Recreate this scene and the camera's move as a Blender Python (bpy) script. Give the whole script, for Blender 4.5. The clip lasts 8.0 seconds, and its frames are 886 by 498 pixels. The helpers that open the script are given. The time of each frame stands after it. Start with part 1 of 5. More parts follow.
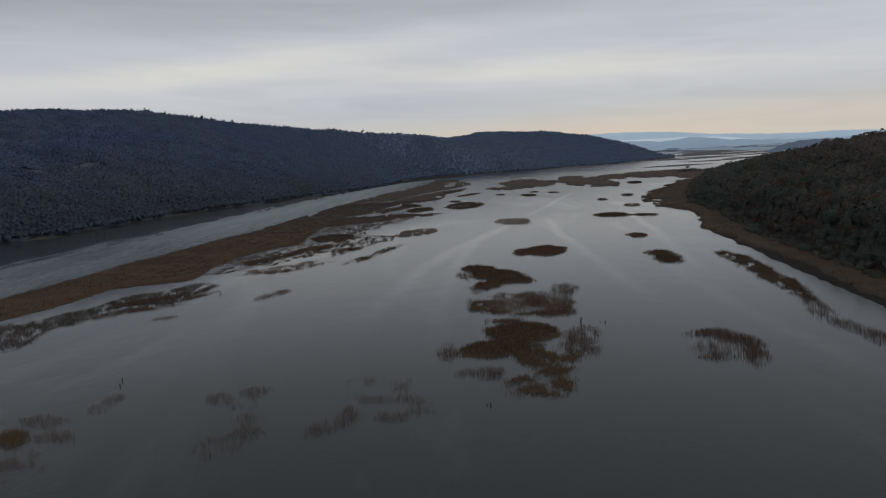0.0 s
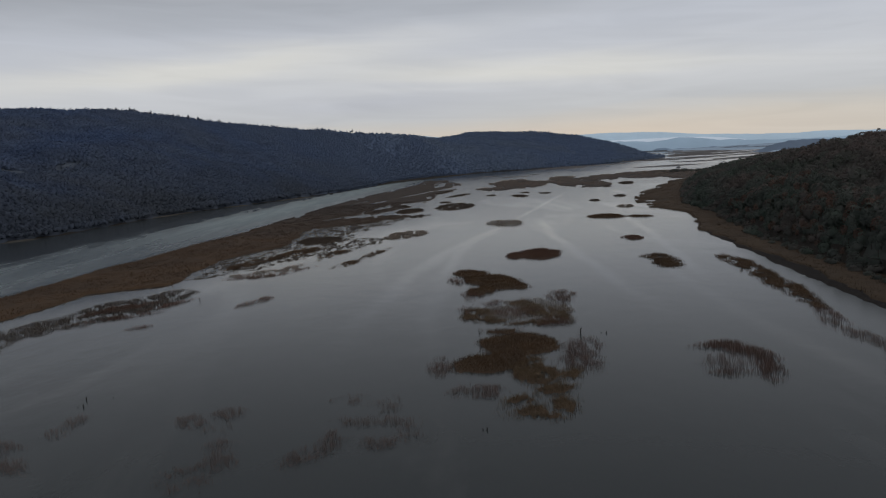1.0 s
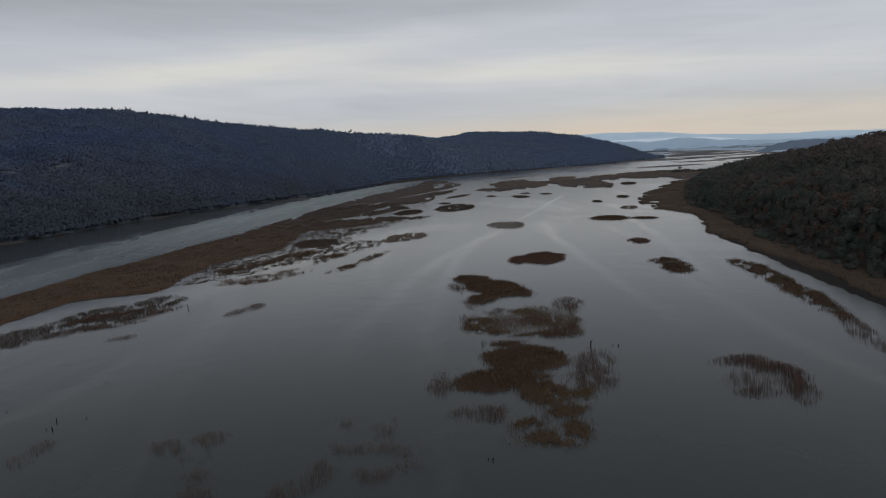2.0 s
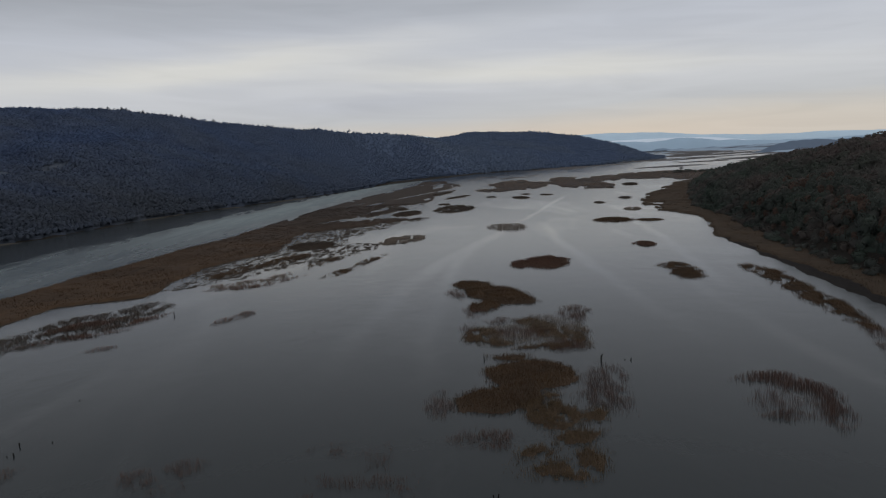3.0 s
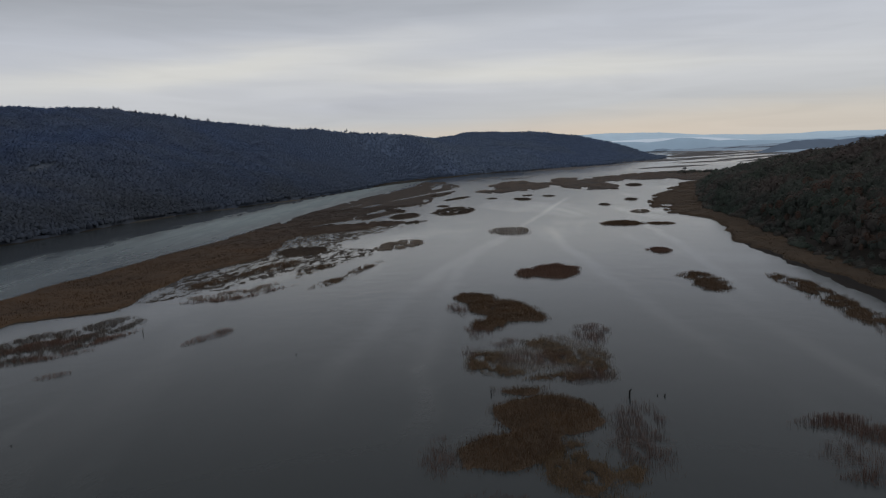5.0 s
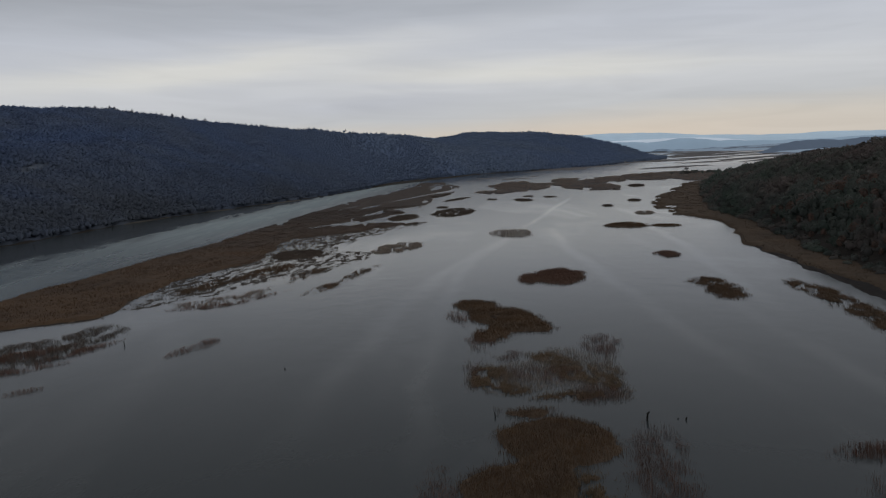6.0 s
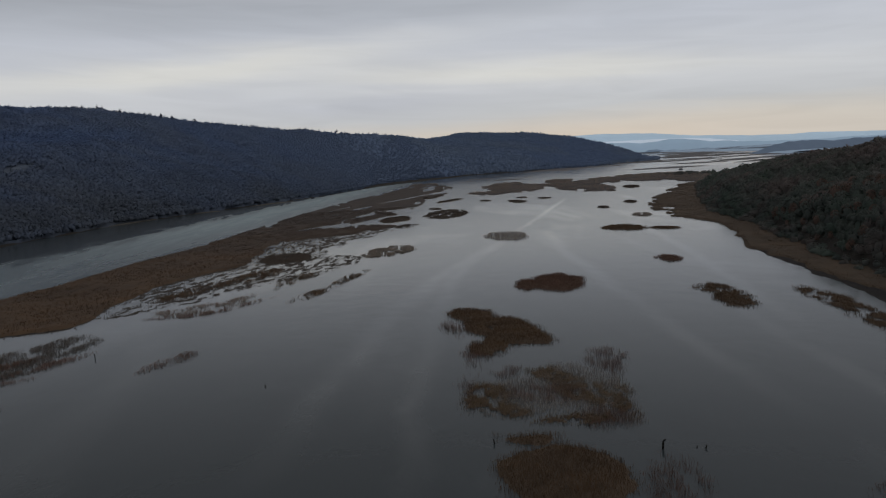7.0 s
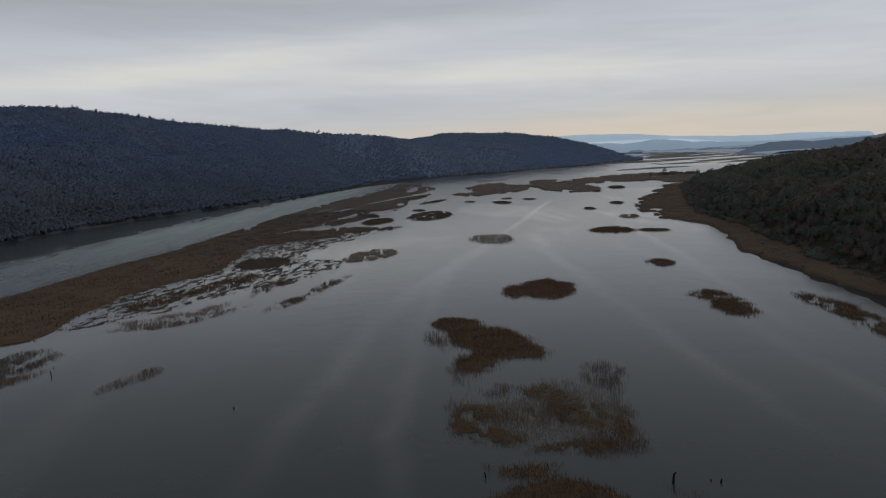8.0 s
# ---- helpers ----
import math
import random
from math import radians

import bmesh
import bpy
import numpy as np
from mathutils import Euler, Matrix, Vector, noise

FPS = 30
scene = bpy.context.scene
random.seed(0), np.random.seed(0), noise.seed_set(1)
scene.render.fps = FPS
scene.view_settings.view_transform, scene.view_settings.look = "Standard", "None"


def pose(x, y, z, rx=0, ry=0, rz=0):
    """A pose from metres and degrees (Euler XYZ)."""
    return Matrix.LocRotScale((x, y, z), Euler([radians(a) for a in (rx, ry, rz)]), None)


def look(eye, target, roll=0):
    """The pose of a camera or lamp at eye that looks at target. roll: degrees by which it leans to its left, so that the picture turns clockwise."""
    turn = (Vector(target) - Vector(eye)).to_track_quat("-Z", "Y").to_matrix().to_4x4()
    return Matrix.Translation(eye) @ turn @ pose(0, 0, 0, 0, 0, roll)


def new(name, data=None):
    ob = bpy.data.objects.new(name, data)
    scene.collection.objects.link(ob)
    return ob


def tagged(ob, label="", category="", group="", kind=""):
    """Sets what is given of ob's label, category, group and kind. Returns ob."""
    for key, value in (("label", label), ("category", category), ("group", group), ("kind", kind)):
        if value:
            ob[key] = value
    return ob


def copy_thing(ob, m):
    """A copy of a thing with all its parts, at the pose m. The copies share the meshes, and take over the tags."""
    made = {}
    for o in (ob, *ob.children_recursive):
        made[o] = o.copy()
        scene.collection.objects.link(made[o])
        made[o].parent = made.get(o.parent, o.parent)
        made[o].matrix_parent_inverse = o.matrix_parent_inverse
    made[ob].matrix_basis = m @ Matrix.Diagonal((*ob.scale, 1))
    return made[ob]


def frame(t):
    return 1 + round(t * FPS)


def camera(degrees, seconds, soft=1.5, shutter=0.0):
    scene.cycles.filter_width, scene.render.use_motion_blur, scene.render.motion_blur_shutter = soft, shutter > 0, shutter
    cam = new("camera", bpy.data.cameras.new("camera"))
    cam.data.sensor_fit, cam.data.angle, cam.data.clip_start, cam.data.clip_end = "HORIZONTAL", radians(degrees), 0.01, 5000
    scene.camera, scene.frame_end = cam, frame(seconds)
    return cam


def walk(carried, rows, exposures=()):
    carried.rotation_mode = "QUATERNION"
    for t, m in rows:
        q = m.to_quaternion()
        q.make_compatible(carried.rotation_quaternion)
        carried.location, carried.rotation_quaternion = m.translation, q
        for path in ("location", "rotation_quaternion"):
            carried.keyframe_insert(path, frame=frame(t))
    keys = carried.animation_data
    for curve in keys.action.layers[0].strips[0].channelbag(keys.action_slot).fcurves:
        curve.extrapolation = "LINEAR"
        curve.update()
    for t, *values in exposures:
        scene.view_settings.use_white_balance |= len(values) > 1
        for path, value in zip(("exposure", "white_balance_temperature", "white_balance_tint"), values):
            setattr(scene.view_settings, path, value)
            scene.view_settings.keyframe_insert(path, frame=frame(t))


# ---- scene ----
cam = camera(63.9, 8.0, soft=1.15, shutter=0.0)


def view(x, y, z, heading, tilt):
    """A camera pose over the river: heading clockwise from +Y and tilt above the horizon, in degrees."""
    a, b = radians(heading), radians(tilt)
    way = Vector((math.sin(a) * math.cos(b), math.cos(a) * math.cos(b), math.sin(b)))
    return look((x, y, z), Vector((x, y, z)) + way * 10, -3.57)


PATH = [
    (0.0, view(0.01, 0.00, 51.92, 0.056, -7.417)),
    (0.5, view(-0.08, 6.53, 51.94, 0.061, -7.419)),
    (1.0, view(-0.17, 13.15, 52.01, 0.882, -7.457)),
    (1.5, view(-0.22, 19.83, 52.06, 0.926, -7.453)),
    (3.0, view(0.10, 39.75, 52.03, 1.018, -7.430)),
    (3.5, view(0.17, 46.43, 51.97, 1.057, -7.416)),
    (4.0, view(0.19, 53.11, 51.91, 1.058, -7.413)),
    (4.5, view(0.34, 59.80, 51.88, 1.086, -7.415)),
    (6.0, view(0.94, 79.82, 51.70, 1.161, -7.393)),
    (6.5, view(1.11, 86.60, 51.64, 1.171, -7.381)),
    (7.0, view(1.20, 93.36, 51.57, 1.760, -7.376)),
    (7.5, view(1.28, 100.00, 51.59, 2.723, -7.401)),
    (8.0, view(1.52, 106.58, 51.71, 3.103, -7.422)),
]
walk(cam, PATH)

# ---- world and light: a calm overcast day, the sun well behind the cloud ----
SUN_EL, SUN_AZ = 42.0, 80.0
world = bpy.data.worlds.new("overcast_sky")
scene.world = world
world.use_nodes = True
wt = world.node_tree
wt.nodes.clear()


def wnode(kind, **props):
    n = wt.nodes.new(kind)
    for k, v in props.items():
        setattr(n, k, v)
    return n


def wmath(op, a, b=None, c=None):
    n = wnode("ShaderNodeMath", operation=op)
    for i, v in enumerate((a, b, c)):
        if v is None:
            continue
        if isinstance(v, (int, float)):
            n.inputs[i].default_value = v
        else:
            wt.links.new(v, n.inputs[i])
    return n.outputs[0]


def bell(value, centre, width):
    """exp(-((value - centre) / width)^2); centre may be a socket."""
    d = wmath("DIVIDE", wmath("SUBTRACT", value, centre), width)
    return wmath("POWER", math.e, wmath("MULTIPLY", wmath("MULTIPLY", d, d), -1.0))


def wmix(fac, a, b, mode="MIX"):
    n = wnode("ShaderNodeMix", data_type="RGBA", blend_type=mode)
    for sock, v in ((n.inputs[0], fac), (n.inputs[6], a), (n.inputs[7], b)):
        if isinstance(v, (int, float)):
            sock.default_value = v
        elif isinstance(v, tuple):
            sock.default_value = (*v, 1)
        else:
            wt.links.new(v, sock)
    return n.outputs[2]


coord = wnode("ShaderNodeTexCoord")
split = wnode("ShaderNodeSeparateXYZ")
wt.links.new(coord.outputs["Generated"], split.inputs[0])
sx, sy, sz = split.outputs
elev = wmath("MULTIPLY", wmath("ARCSINE", sz), 57.2958)
azim = wmath("MULTIPLY", wmath("ARCTAN2", sx, sy), 57.2958)
# long streaks of stratus: noise stretched along the horizon, leaning a little
lay = wnode("ShaderNodeCombineXYZ")
lean = wmath("ADD", elev, wmath("MULTIPLY", azim, 0.055))
wt.links.new(wmath("MULTIPLY", azim, 0.045), lay.inputs[0])
wt.links.new(wmath("MULTIPLY", lean, 0.42), lay.inputs[1])
streak = wnode("ShaderNodeTexNoise")
streak.inputs["Scale"].default_value = 1.0
streak.inputs["Detail"].default_value = 3.0
streak.inputs["Roughness"].default_value = 0.55
streak.inputs["Distortion"].default_value = 0.6
wt.links.new(lay.outputs[0], streak.inputs["Vector"])
wisp = wnode("ShaderNodeTexNoise")
wisp.inputs["Scale"].default_value = 1.9
wisp.inputs["Detail"].default_value = 6.0
wisp.inputs["Distortion"].default_value = 1.2
wt.links.new(lay.outputs[0], wisp.inputs["Vector"])
shift = wmath("MULTIPLY", wmath("SUBTRACT", streak.outputs[0], 0.5), 2.6)
el2 = wmath("ADD", elev, shift)

sky = wnode("ShaderNodeTexSky", sky_type="NISHITA", sun_disc=False,
            sun_elevation=radians(SUN_EL), sun_rotation=radians(SUN_AZ))
veil = wnode("ShaderNodeValToRGB")      # the cloud deck from the horizon to the zenith
wt.links.new(wmath("DIVIDE", el2, 90.0), veil.inputs[0])
for i, (place, tone) in enumerate((
        (0.0, (0.58, 0.54, 0.49)), (0.018, (0.57, 0.54, 0.50)), (0.035, (0.52, 0.53, 0.55)),
        (0.055, (0.56, 0.57, 0.60)), (0.105, (0.51, 0.53, 0.58)), (0.13, (0.43, 0.45, 0.49)), (0.17, (0.422, 0.436, 0.464)), (0.21, (0.385, 0.396, 0.42)),
        (0.26, (0.355, 0.362, 0.382)), (1.0, (0.30, 0.308, 0.322)))):
    spot = veil.color_ramp.elements[i] if i < 2 else veil.color_ramp.elements.new(place)
    spot.position, spot.color = place, (*tone, 1)
c1 = wmath("ADD", wmath("MULTIPLY", azim, 0.09), 9.0)
band1 = wmath("MULTIPLY", bell(el2, c1, 1.15), bell(azim, -17.0, 17.0))
c2 = wmath("ADD", wmath("MULTIPLY", azim, -0.035), 6.5)
band2 = wmath("MULTIPLY", bell(el2, c2, 1.0), bell(azim, 9.0, 17.0))
trough = wmath("MULTIPLY", bell(el2, 4.4, 0.9), bell(azim, -4.0, 9.0))
glow = wmath("MULTIPLY", bell(elev, 0.8, 1.3), bell(azim, 10.0, 17.0))
colour = veil.outputs[0]
colour = wmix(wmath("MULTIPLY", wmath("MINIMUM", wmath("ADD", band1, band2), 1.0), 0.75), colour, (0.72, 0.705, 0.655))
dusk = wmath("MULTIPLY", wmath("MINIMUM", wmath("MAXIMUM", wmath("DIVIDE", wmath("SUBTRACT", elev, 9.0), 7.0), 0.0), 1.0), bell(azim, -45.0, 38.0))
colour = wmix(wmath("MULTIPLY", dusk, 0.36), colour, (0.0, 0.0, 0.0))      # thicker cloud to the west
colour = wmix(wmath("MULTIPLY", trough, 0.55), colour, (0.44, 0.455, 0.51))
colour = wmix(wmath("MULTIPLY", glow, 0.5), colour, (0.74, 0.60, 0.47))
fleck = wmath("MULTIPLY_ADD", wmath("SUBTRACT", wisp.outputs[0], 0.5), 0.2, 1.0)
grey = wnode("ShaderNodeCombineColor")
for i in range(3):
    wt.links.new(fleck, grey.inputs[i])
colour = wmix(1.0, colour, grey.outputs[0], "MULTIPLY")
thin = wmix(1.0, sky.outputs[0], (0.1, 0.1, 0.1), "MULTIPLY")     # what shows of the clear sky behind
colour = wmix(0.06, colour, thin)
back = wnode("ShaderNodeBackground")
back.inputs[1].default_value = 1.0
wt.links.new(colour, back.inputs[0])
wt.links.new(back.outputs[0], wnode("ShaderNodeOutputWorld").inputs[0])

sun = bpy.data.lights.new("sun", "SUN")
sun.energy, sun.angle, sun.color = 0.62, radians(40), (1.0, 0.95, 0.9)
sa, se = radians(SUN_AZ), radians(SUN_EL)
new("sun", sun).matrix_world = look((0, 0, 300), (-math.sin(sa) * 100, -math.cos(sa) * 100, 300 - math.tan(se) * 100))


# ---- materials ----
def material(name):
    m = bpy.data.materials.new(name)
    m.use_nodes = True
    t = m.node_tree
    return m, t, t.nodes["Principled BSDF"]


def ramp(t, fac, stops):
    n = t.nodes.new("ShaderNodeValToRGB")
    t.links.new(fac, n.inputs[0])
    for i, (place, tone) in enumerate(stops):
        spot = n.color_ramp.elements[i] if i < 2 else n.color_ramp.elements.new(place)
        spot.position, spot.color = place, (*tone, 1)
    return n.outputs[0]


def texture(t, scale, detail=4.0, rough=0.55, distort=0.0, stretch=(1, 1, 1), turn=0.0):
    c = t.nodes.new("ShaderNodeTexCoord")
    mp = t.nodes.new("ShaderNodeMapping")
    mp.inputs["Scale"].default_value = stretch
    mp.inputs["Rotation"].default_value = (0, 0, radians(turn))
    n = t.nodes.new("ShaderNodeTexNoise")
    t.links.new(c.outputs["Object"], mp.inputs[0])
    t.links.new(mp.outputs[0], n.inputs["Vector"])
    n.inputs["Scale"].default_value, n.inputs["Detail"].default_value = scale, detail
    n.inputs["Roughness"].default_value, n.inputs["Distortion"].default_value = rough, distort
    return n.outputs[0]


def tmath(t, op, a, b=None, c=None):
    n = t.nodes.new("ShaderNodeMath")
    n.operation = op
    for i, v in enumerate((a, b, c)):
        if v is None:
            continue
        if isinstance(v, (int, float)):
            n.inputs[i].default_value = v
        else:
            t.links.new(v, n.inputs[i])
    return n.outputs[0]


def mixed(t, fac, a, b, mode="MIX"):
    n = t.nodes.new("ShaderNodeMix")
    n.data_type, n.blend_type = "RGBA", mode
    for sock, v in ((n.inputs[0], fac), (n.inputs[6], a), (n.inputs[7], b)):
        if isinstance(v, (int, float)):
            sock.default_value = v
        elif isinstance(v, tuple):
            sock.default_value = (*v, 1)
        else:
            t.links.new(v, sock)
    return n.outputs[2]


def bump(t, shader, height, strength, distance):
    n = t.nodes.new("ShaderNodeBump")
    n.inputs["Distance"].default_value = distance
    if isinstance(strength, (int, float)):
        n.inputs["Strength"].default_value = strength
    else:
        t.links.new(strength, n.inputs["Strength"])
    t.links.new(height, n.inputs["Height"])
    t.links.new(n.outputs[0], shader.inputs["Normal"])


def vegetation(name, stops, patch_stops, patch_scale, patch_amount, through_leaf=0.0, clump=0.0, clump_scale=0.12):
    """Stalks or leaves: each island of the mesh takes its own shade, and broad drifts lie over them.
    clump: how far neighbouring trees differ in shade."""
    m, t, s = material(name)
    g = t.nodes.new("ShaderNodeNewGeometry")
    col = ramp(t, g.outputs["Random Per Island"], stops)
    drift = ramp(t, texture(t, patch_scale, 3.0), patch_stops)
    col = mixed(t, patch_amount, col, drift)
    if clump:
        shade = ramp(t, texture(t, clump_scale, 2.0, 0.5), ((0.3, (1 - clump, 1 - clump, 1 - clump)), (0.7, (1 + clump, 1 + clump * 0.9, 1 + clump * 0.7))))
        col = mixed(t, 1.0, col, shade, "MULTIPLY")
    t.links.new(col, s.inputs["Base Color"])
    s.inputs["Roughness"].default_value = 0.9
    s.inputs["Specular IOR Level"].default_value = 0.15
    if through_leaf:        # thin leaves let some of the sky's light through
        tr = t.nodes.new("ShaderNodeBsdfTranslucent")
        t.links.new(col, tr.inputs[0])
        mx = t.nodes.new("ShaderNodeMixShader")
        mx.inputs[0].default_value = through_leaf
        t.links.new(s.outputs[0], mx.inputs[1])
        t.links.new(tr.outputs[0], mx.inputs[2])
        t.links.new(mx.outputs[0], t.nodes["Material Output"].inputs[0])
    return m


def tinted(m, fac, tone):
    """Mix a tone over all the colours of a leaf material, by fac."""
    t = m.node_tree
    col = mixed(t, fac, t.nodes["Principled BSDF"].inputs["Base Color"].links[0].from_socket, tone)
    for node in t.nodes:
        if node.type == "BSDF_PRINCIPLED":
            t.links.new(col, node.inputs["Base Color"])
        elif node.type == "BSDF_TRANSLUCENT":
            t.links.new(col, node.inputs[0])


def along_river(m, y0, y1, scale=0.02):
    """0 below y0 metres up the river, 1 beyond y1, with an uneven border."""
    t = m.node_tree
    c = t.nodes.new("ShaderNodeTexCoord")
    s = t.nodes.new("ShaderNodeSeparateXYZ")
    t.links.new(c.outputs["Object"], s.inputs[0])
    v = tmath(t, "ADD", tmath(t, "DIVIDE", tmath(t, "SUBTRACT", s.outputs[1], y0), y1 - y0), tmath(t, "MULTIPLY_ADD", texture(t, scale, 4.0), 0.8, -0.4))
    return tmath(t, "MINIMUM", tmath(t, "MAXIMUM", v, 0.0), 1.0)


def height_above(m, z0, z1, wobble, scale):
    """0 below z0 metres, 1 above z1, with an uneven border."""
    t = m.node_tree
    c = t.nodes.new("ShaderNodeTexCoord")
    s = t.nodes.new("ShaderNodeSeparateXYZ")
    t.links.new(c.outputs["Object"], s.inputs[0])
    z = tmath(t, "ADD", s.outputs[2], tmath(t, "MULTIPLY", tmath(t, "SUBTRACT", texture(t, scale, 4.0), 0.5), wobble))
    return tmath(t, "MINIMUM", tmath(t, "MAXIMUM", tmath(t, "DIVIDE", tmath(t, "SUBTRACT", z, z0), z1 - z0), 0.0), 1.0)


REED = vegetation("dry_reed", ((0.0, (0.061, 0.041, 0.028)), (0.5, (0.112, 0.070, 0.044)), (1.0, (0.167, 0.111, 0.072))),
                  ((0.3, (0.070, 0.045, 0.029)), (0.7, (0.138, 0.085, 0.045))), 0.09, 0.7)
REED_MARSH = vegetation("marsh_reed", ((0.0, (0.048, 0.033, 0.021)), (0.5, (0.078, 0.051, 0.030)), (1.0, (0.116, 0.072, 0.041))),
                   ((0.3, (0.039, 0.028, 0.021)), (0.7, (0.103, 0.059, 0.030))), 0.022, 0.78)
REED_BANK = vegetation("bank_reed", ((0.0, (0.046, 0.033, 0.022)), (0.5, (0.066, 0.046, 0.029)), (1.0, (0.090, 0.061, 0.037))),
                       ((0.3, (0.036, 0.028, 0.021)), (0.7, (0.088, 0.057, 0.033))), 0.04, 0.75)
REED_TAWNY = vegetation("tawny_reed", ((0.0, (0.086, 0.062, 0.036)), (0.5, (0.152, 0.107, 0.064)), (1.0, (0.232, 0.171, 0.107))),
                        ((0.3, (0.105, 0.074, 0.044)), (0.7, (0.190, 0.134, 0.081))), 0.12, 0.5)
REED_DARK = vegetation("dark_reed", ((0.0, (0.080, 0.046, 0.037)), (0.5, (0.132, 0.075, 0.056)), (1.0, (0.212, 0.121, 0.091))),
                       ((0.3, (0.092, 0.054, 0.042)), (0.7, (0.164, 0.094, 0.068))), 0.12, 0.5)
REED_THIN = vegetation("thin_grey_reed", ((0.0, (0.17, 0.130, 0.104)), (0.5, (0.24, 0.188, 0.152)), (1.0, (0.31, 0.25, 0.20))),
                       ((0.3, (0.20, 0.15, 0.118)), (0.7, (0.27, 0.21, 0.167))), 0.2, 0.4)
# grey of the drowned beds, also the hazed tone of reeds on far islets
REED_GREY = vegetation("grey_brown_reed", ((0.0, (0.058, 0.046, 0.038)), (0.5, (0.092, 0.074, 0.061)), (1.0, (0.140, 0.115, 0.095))),
                       ((0.3, (0.066, 0.053, 0.044)), (0.7, (0.110, 0.088, 0.072))), 0.05, 0.5)
REED_PALE = vegetation("bleached_reed", ((0.0, (0.18, 0.15, 0.125)), (0.5, (0.27, 0.228, 0.192)), (1.0, (0.38, 0.33, 0.28))),
                       ((0.3, (0.20, 0.165, 0.135)), (0.7, (0.29, 0.245, 0.205))), 0.12, 0.4)
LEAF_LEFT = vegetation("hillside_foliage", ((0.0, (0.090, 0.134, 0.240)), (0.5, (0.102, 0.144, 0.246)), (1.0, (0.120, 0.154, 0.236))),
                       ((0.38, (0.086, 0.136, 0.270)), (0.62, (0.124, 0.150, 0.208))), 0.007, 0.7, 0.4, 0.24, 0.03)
# darker brown-green low on the slope, haze blue put into the leaf colour towards the top
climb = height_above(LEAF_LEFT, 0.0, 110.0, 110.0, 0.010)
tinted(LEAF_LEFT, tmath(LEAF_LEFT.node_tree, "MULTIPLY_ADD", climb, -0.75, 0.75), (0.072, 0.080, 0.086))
# more haze blue goes into the leaf colour on the farther hills
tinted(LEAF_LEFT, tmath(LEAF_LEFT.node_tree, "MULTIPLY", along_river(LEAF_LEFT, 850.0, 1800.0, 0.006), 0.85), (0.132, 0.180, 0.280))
# paler and bluer leaves: the haze before the headland is in this colour
LEAF_HEADLAND = vegetation("headland_hazed_foliage", ((0.0, (0.136, 0.190, 0.300)), (0.6, (0.145, 0.200, 0.306)), (1.0, (0.158, 0.208, 0.298))),
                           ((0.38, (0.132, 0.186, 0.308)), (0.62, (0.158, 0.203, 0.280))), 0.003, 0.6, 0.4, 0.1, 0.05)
LEAF_RIGHT = vegetation("riverbank_foliage", ((0.0, (0.088, 0.108, 0.100)), (0.5, (0.104, 0.120, 0.110)), (1.0, (0.124, 0.128, 0.118))),
                        ((0.38, (0.078, 0.112, 0.092)), (0.5, (0.102, 0.110, 0.106)), (0.62, (0.144, 0.114, 0.110))), 0.03, 0.65, 0.45, 0.24, 0.11)
# green oaks at the foot of the wood, russet beech towards its top
tinted(LEAF_RIGHT, tmath(LEAF_RIGHT.node_tree, "MULTIPLY", height_above(LEAF_RIGHT, 18.0, 46.0, 34.0, 0.03), 0.42), (0.160, 0.112, 0.108))
LEAF_RUSSET = vegetation("russet_foliage", ((0.0, (0.105, 0.076, 0.066)), (0.5, (0.143, 0.096, 0.080)), (1.0, (0.178, 0.118, 0.094))),
                         ((0.36, (0.107, 0.090, 0.078)), (0.64, (0.167, 0.103, 0.087))), 0.2, 0.4, 0.35, 0.3, 0.2)


def mat_material(name, low, mid, high, scale=0.12):
    m, t, s = material(name)
    a = texture(t, scale, 6.0, 0.65, 0.4)
    b = texture(t, scale * 9, 5.0, 0.7)
    col = mixed(t, 0.45, ramp(t, a, ((0.3, low), (0.5, mid), (0.7, high))), ramp(t, b, ((0.3, low), (0.7, high))))
    t.links.new(col, s.inputs["Base Color"])
    s.inputs["Roughness"].default_value = 0.92
    s.inputs["Specular IOR Level"].default_value = 0.15
    bump(t, s, b, 1.0, 0.5)
    return m


MARSH = mat_material("marsh_sward", (0.036, 0.031, 0.030), (0.056, 0.048, 0.045), (0.080, 0.067, 0.061), 0.05)
REEDY_MARSH = mat_material("reedy_sward", (0.037, 0.026, 0.019), (0.066, 0.044, 0.029), (0.106, 0.064, 0.035), 0.022)
BANK_SWARD = mat_material("bank_sward", (0.034, 0.026, 0.019), (0.056, 0.040, 0.027), (0.084, 0.056, 0.034), 0.03)
FLATS = mat_material("tidal_flat", (0.070, 0.066, 0.068), (0.095, 0.090, 0.092), (0.125, 0.118, 0.118), 0.02)
RIBS = mat_material("root_ribs", (0.039, 0.034, 0.030), (0.060, 0.051, 0.045), (0.093, 0.078, 0.066), 0.3)
WET_MUD = mat_material("wet_black_mud", (0.010, 0.009, 0.009), (0.016, 0.014, 0.013), (0.026, 0.022, 0.020), 0.3)
MUD = mat_material("root_mud", (0.050, 0.036, 0.026), (0.085, 0.060, 0.042), (0.13, 0.095, 0.066), 0.3)
SAND = mat_material("grey_sand", (0.045, 0.042, 0.038), (0.064, 0.059, 0.053), (0.086, 0.080, 0.072), 0.2)
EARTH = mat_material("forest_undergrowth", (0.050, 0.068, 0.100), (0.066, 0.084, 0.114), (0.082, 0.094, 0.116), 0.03)
